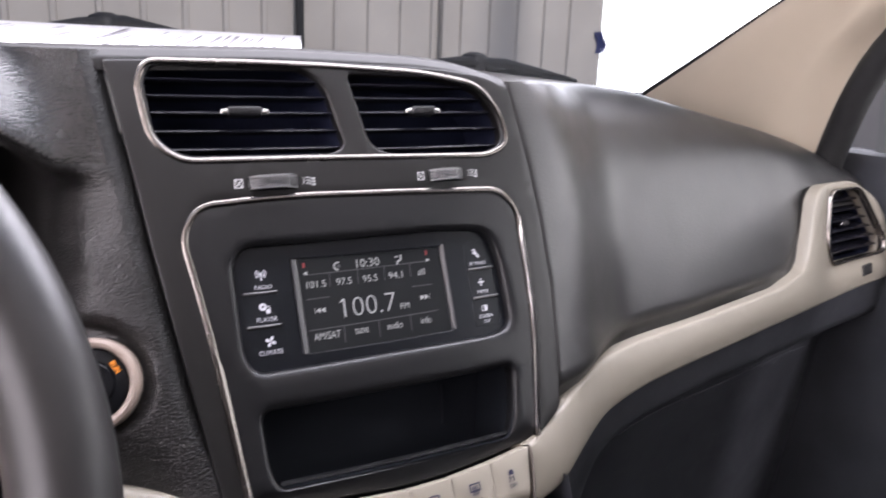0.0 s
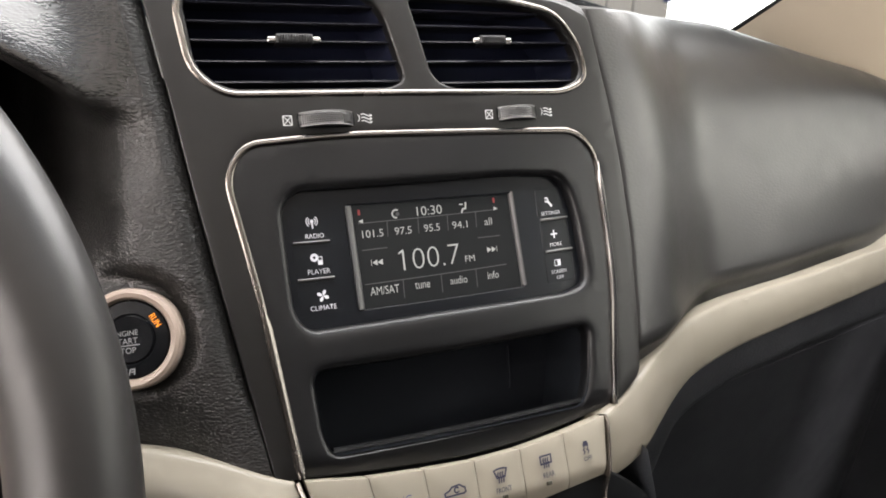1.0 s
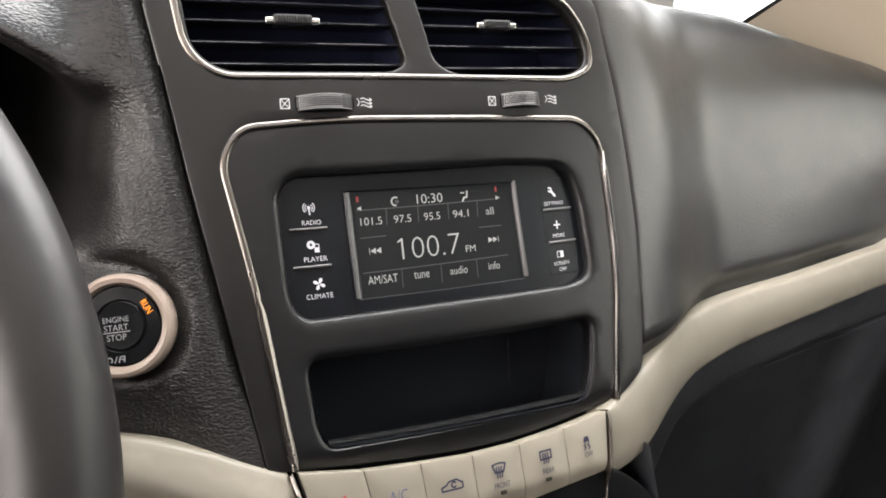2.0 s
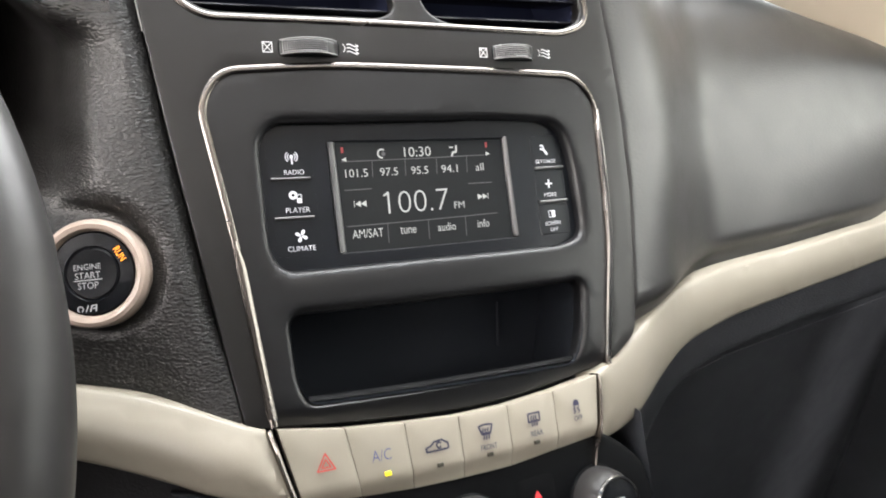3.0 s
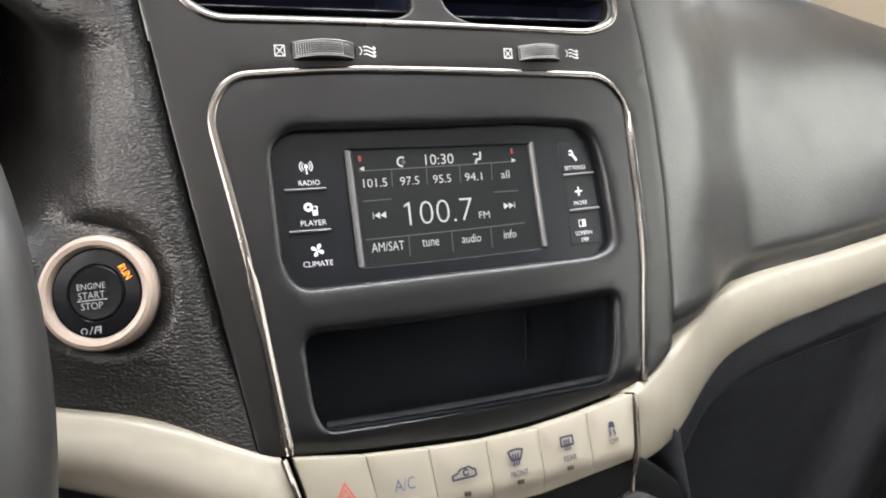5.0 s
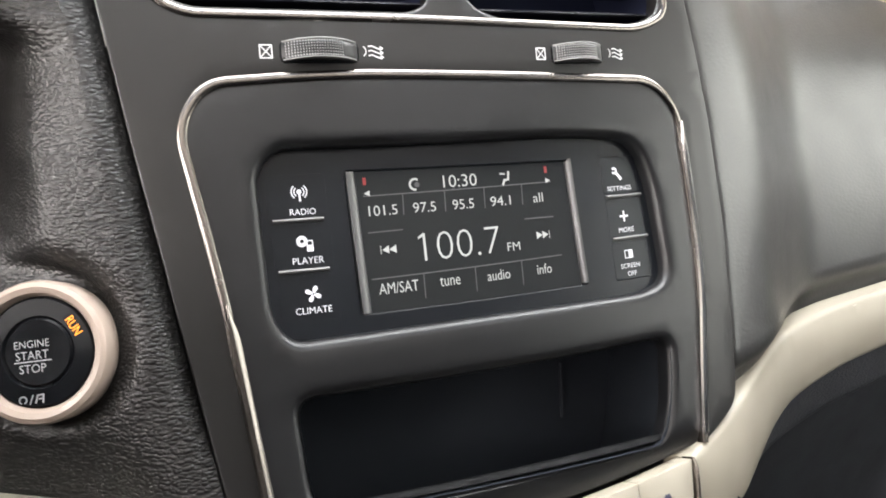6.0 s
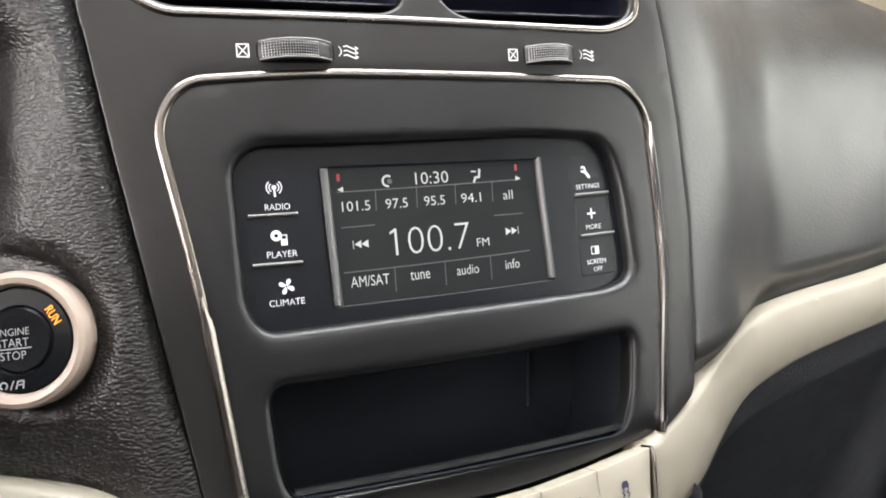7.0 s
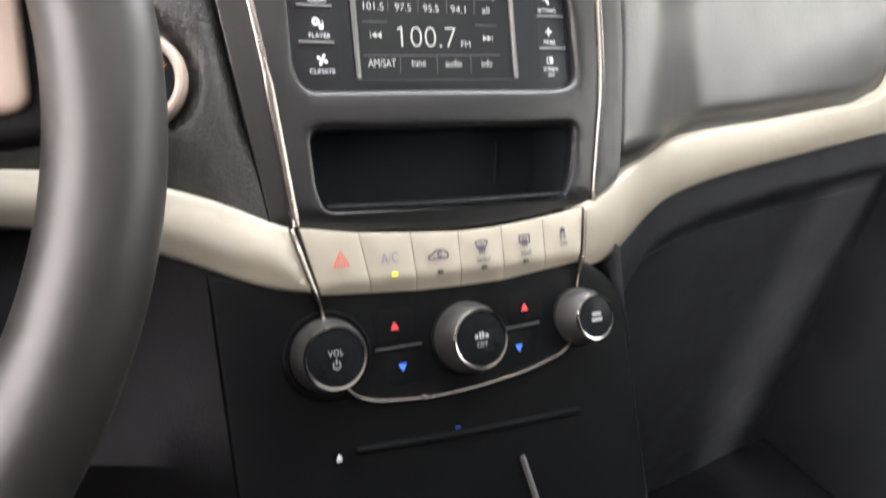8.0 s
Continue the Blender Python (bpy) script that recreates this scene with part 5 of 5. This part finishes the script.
def vol_marks(surf, k, r):
    lettering("caption", "VOL", 8.5, 3.2, 0.0, 0.0028, surf, 0, PRINT_DIM, k, squash=1.0)
    part("symbol", mesh_of("symbol", *flat(stroke(arc(0, 0, 2.0, 130, 410, 14), 0.5) + stroke([(0, 0.6), (0, 3.0)], 0.6), surf, 0, -0.0036, 0, squash=1.0)), PRINT_DIM, k)


def fan_marks(surf, k, r):
    lettering("caption", "OFF", 7.0, 3.0, 0.0, -0.0030, surf, 0, PRINT_DIM, k, squash=1.0)
    part("symbol", mesh_of("symbol", *flat([disc(-3.4, 1.6, 1.2), disc(3.4, 1.6, 1.2), [(-1.6, 0.4), (-0.3, 0.4), (-0.3, 4.0), (-1.6, 4.0)], [(0.3, 0.4), (1.6, 0.4), (1.6, 4.0), (0.3, 4.0)]], surf, 0, 0, 0, squash=1.0)), PRINT_DIM, k)


def tune_marks(surf, k, r):
    part("caption_bar", mesh_of("caption_bar", *flat([[(-3.6, 1.0), (3.6, 1.0), (3.6, 2.8), (-3.6, 2.8)], [(-4.2, -2.6), (4.2, -2.6), (4.2, -0.8), (-4.2, -0.8)]], surf, 0, 0, 0, squash=1.0)), PRINT_DIM, k)


knob(-0.0862, 0.8618, 0.0190, 0.0190, "round black volume knob with a chrome ring", vol_marks, 0.006)
knob(-0.0010, 0.8602, 0.0195, 0.0200, "round black fan knob with a chrome ring", fan_marks)
knob(0.0820, 0.8597, 0.0165, 0.0190, "round black tuning knob with a chrome ring", tune_marks)

# ---- start button ----


def start_button():
    m = frame_at(START[0], START[1], 0.0, on_pad)
    s = thing("start_button", m.translation, "round black engine start button in a beige ring", "push button")
    part("ring", mesh_of("ring", *revolve([(0.0256, -0.008), (0.0257, 0.0006), (0.0249, 0.0026), (0.0232, 0.0034), (0.0212, 0.0028), (0.0201, 0.0008), (0.0196, -0.005)], m, 72)), BEIGE_RING, s, "beige plastic ring")
    part("surround", mesh_of("surround", *revolve([(0.0201, -0.006), (0.0200, -0.0004), (0.0190, 0.0006), (0.0130, 0.0010), (0.0122, 0.0004)], m, 64)), PIANO, s)
    cap = part("cap", mesh_of("cap", *revolve([(0.0123, -0.004), (0.0122, 0.0006), (0.0114, 0.0013), (0.0060, 0.0009), (0.0010, 0.0008)], m, 64)), PIANO, s)

    def surf(a, b, h):
        return m @ Vector((a, b, 0.0017 + h))
    lettering("caption", "ENGINE", 12.4, 2.6, -0.0017, 0.0032, surf, 0, PRINT_DIM, cap, squash=1.0)
    lettering("caption", "START", 11.6, 3.0, -0.0018, -0.0008, surf, 0, PRINT_DIM, cap, squash=1.0)
    lettering("caption", "STOP", 9.4, 3.0, -0.0019, -0.0055, surf, 0, PRINT_DIM, cap, squash=1.0)
    part("rule", mesh_of("rule", *flat(stroke([(-8.2, -3.0), (4.8, -3.0)], 0.4), surf, 0, 0, 0, squash=1.0)), PRINT_DIM, cap)
    lettering("run_lamp", "RUN", 6.8, 3.2, 0.0136, 0.0080, surf, 0, ORANGE, s, turn=-62, squash=1.0)
    arrows = stroke(arc(-4.6, 0, 1.6, -60, 240, 10), 0.6) + stroke([(-1.6, -1.9), (0.0, 1.9)], 0.5) + stroke([(1.0, -1.6), (2.0, 1.6), (4.6, 1.8), (4.2, -1.6)], 0.7) + stroke([(2.4, 0.0), (3.8, 0.1)], 0.6)
    part("symbol", mesh_of("symbol", *flat(arrows, surf, -0.0025, -0.0163, 0, squash=1.0, scale=0.8)), PRINT_DIM, s)


start_button()

# ---- steering wheel ----
TILT_W = 0.49
WHEEL = Matrix(((1, 0, 0, -0.3765), (0, math.sin(TILT_W), -math.cos(TILT_W), 0.388), (0, math.cos(TILT_W), math.sin(TILT_W), 1.0375), (0, 0, 0, 1)))


def steering_wheel():
    w = thing("steering_wheel", WHEEL.translation, "black leather steering wheel with pale spoke inserts", "steering wheel")
    verts, faces = [], []
    nu, nv = 160, 20
    for i in range(nu):
        a = 2 * math.pi * i / nu
        fat = 1 + 0.05 * math.exp(-((math.cos(a) - 0.75) / 0.15) ** 2)
        for j in range(nv):
            b = 2 * math.pi * j / nv
            rr = 0.191 + 0.0165 * fat * math.cos(b)
            verts.append(WHEEL @ Vector((rr * math.cos(a), rr * math.sin(a), 0.0180 * fat * math.sin(b))))
    faces = [(i * nv + j, i * nv + (j + 1) % nv, (i + 1) % nu * nv + (j + 1) % nv, (i + 1) % nu * nv + j) for i in range(nu) for j in range(nv)]
    part("rim", mesh_of("rim", verts, faces, 80), WHEEL_SKIN, w)

    def surf(a, b, h):
        return WHEEL @ Vector((a, b, h + 0.012 * math.exp(-(a * a + b * b) / 0.006)))
    hub = rounded([(-0.085, 0.045, 0.03), (-0.085, -0.03, 0.03), (-0.045, -0.085, 0.04), (0.045, -0.085, 0.04), (0.085, -0.03, 0.03), (0.085, 0.045, 0.03), (0.03, 0.075, 0.04), (-0.03, 0.075, 0.04)], 0.01)
    part("hub", mesh_of("hub", *plate(hub, [], surf, 0.004, 0.035, 0.008, 0.015)), HARD, w)
    for s in (-1, 1):
        out = [Vector((p.x * s, p.y)) for p in rounded([(0.070, 0.040, 0.01), (0.070, -0.030, 0.01), (0.12, -0.020, 0.02), (0.182, -0.012, 0.005), (0.180, 0.050, 0.005), (0.13, 0.045, 0.02)], 0.008)]
        sp = part("spoke", mesh_of("spoke", *plate(out, [], surf, -0.010, 0.014, 0.004, 0.012)), HARD, w)
        out = [Vector((p.x * s, p.y)) for p in rounded([(0.082, 0.032, 0.008), (0.082, -0.020, 0.008), (0.12, -0.013, 0.02), (0.172, -0.006, 0.006), (0.171, 0.046, 0.006), (0.13, 0.038, 0.02)], 0.008)]
        part("insert", mesh_of("insert", *plate(out, [], surf, -0.006, 0.006, 0.003, 0.012)), BEIGE_RING, sp, "pale beige spoke insert")
    out = rounded([(-0.03, -0.07, 0.01), (-0.022, -0.186, 0.006), (0.022, -0.186, 0.006), (0.03, -0.07, 0.01)], 0.01)
    part("spoke", mesh_of("spoke", *plate(out, [], surf, -0.010, 0.014, 0.004, 0.012)), HARD, w)
    col = thing("steering_column", (-0.3765, 0.56, 0.94), "black plastic steering column cover", "steering column")
    prof = [(0.050, -0.045), (0.060, -0.055), (0.072, -0.10), (0.078, -0.20), (0.08, -0.28)]
    part("cover", mesh_of("cover", *revolve(prof, WHEEL, 40)), HARD, col)


steering_wheel()

# ---- paper on the dash ----


def paper():
    p = thing("paper", (-0.17, 0.73, 1.18), "white printed paper lying on the dashboard", "paper")

    def surf(u, v, h):
        return Vector((u + 0.006 + 0.045 * v, 0.656 + v * 0.150, 1.1768 + 0.015 * v + 0.003 * math.sin(u * 14) * (1 - v) + 0.004 * ease(-0.25, -0.34, u) + h))
    part("sheet", mesh_of("sheet", *thick(lambda a, b: surf(-0.345 + 0.312 * a, b, 0.0008), 30, 8, 0.0004)), PAPER, p)
    bars = []
    random.seed(4)
    for i in range(46):
        u = -0.338 + i * 0.0064 + random.uniform(-0.002, 0.002)
        v0 = random.uniform(0.1, 0.35)
        v1 = v0 + random.uniform(0.2, 0.55)
        wd = random.choice((0.0012, 0.002, 0.003))
        verts = [surf(u, v0, 0.0016), surf(u + wd, v0, 0.0016), surf(u + wd + 0.004, v1, 0.0016), surf(u + 0.004, v1, 0.0016)]
        part("print_bar", mesh_of("print_bar", verts, [(0, 1, 2, 3)]), INK, p)


paper()
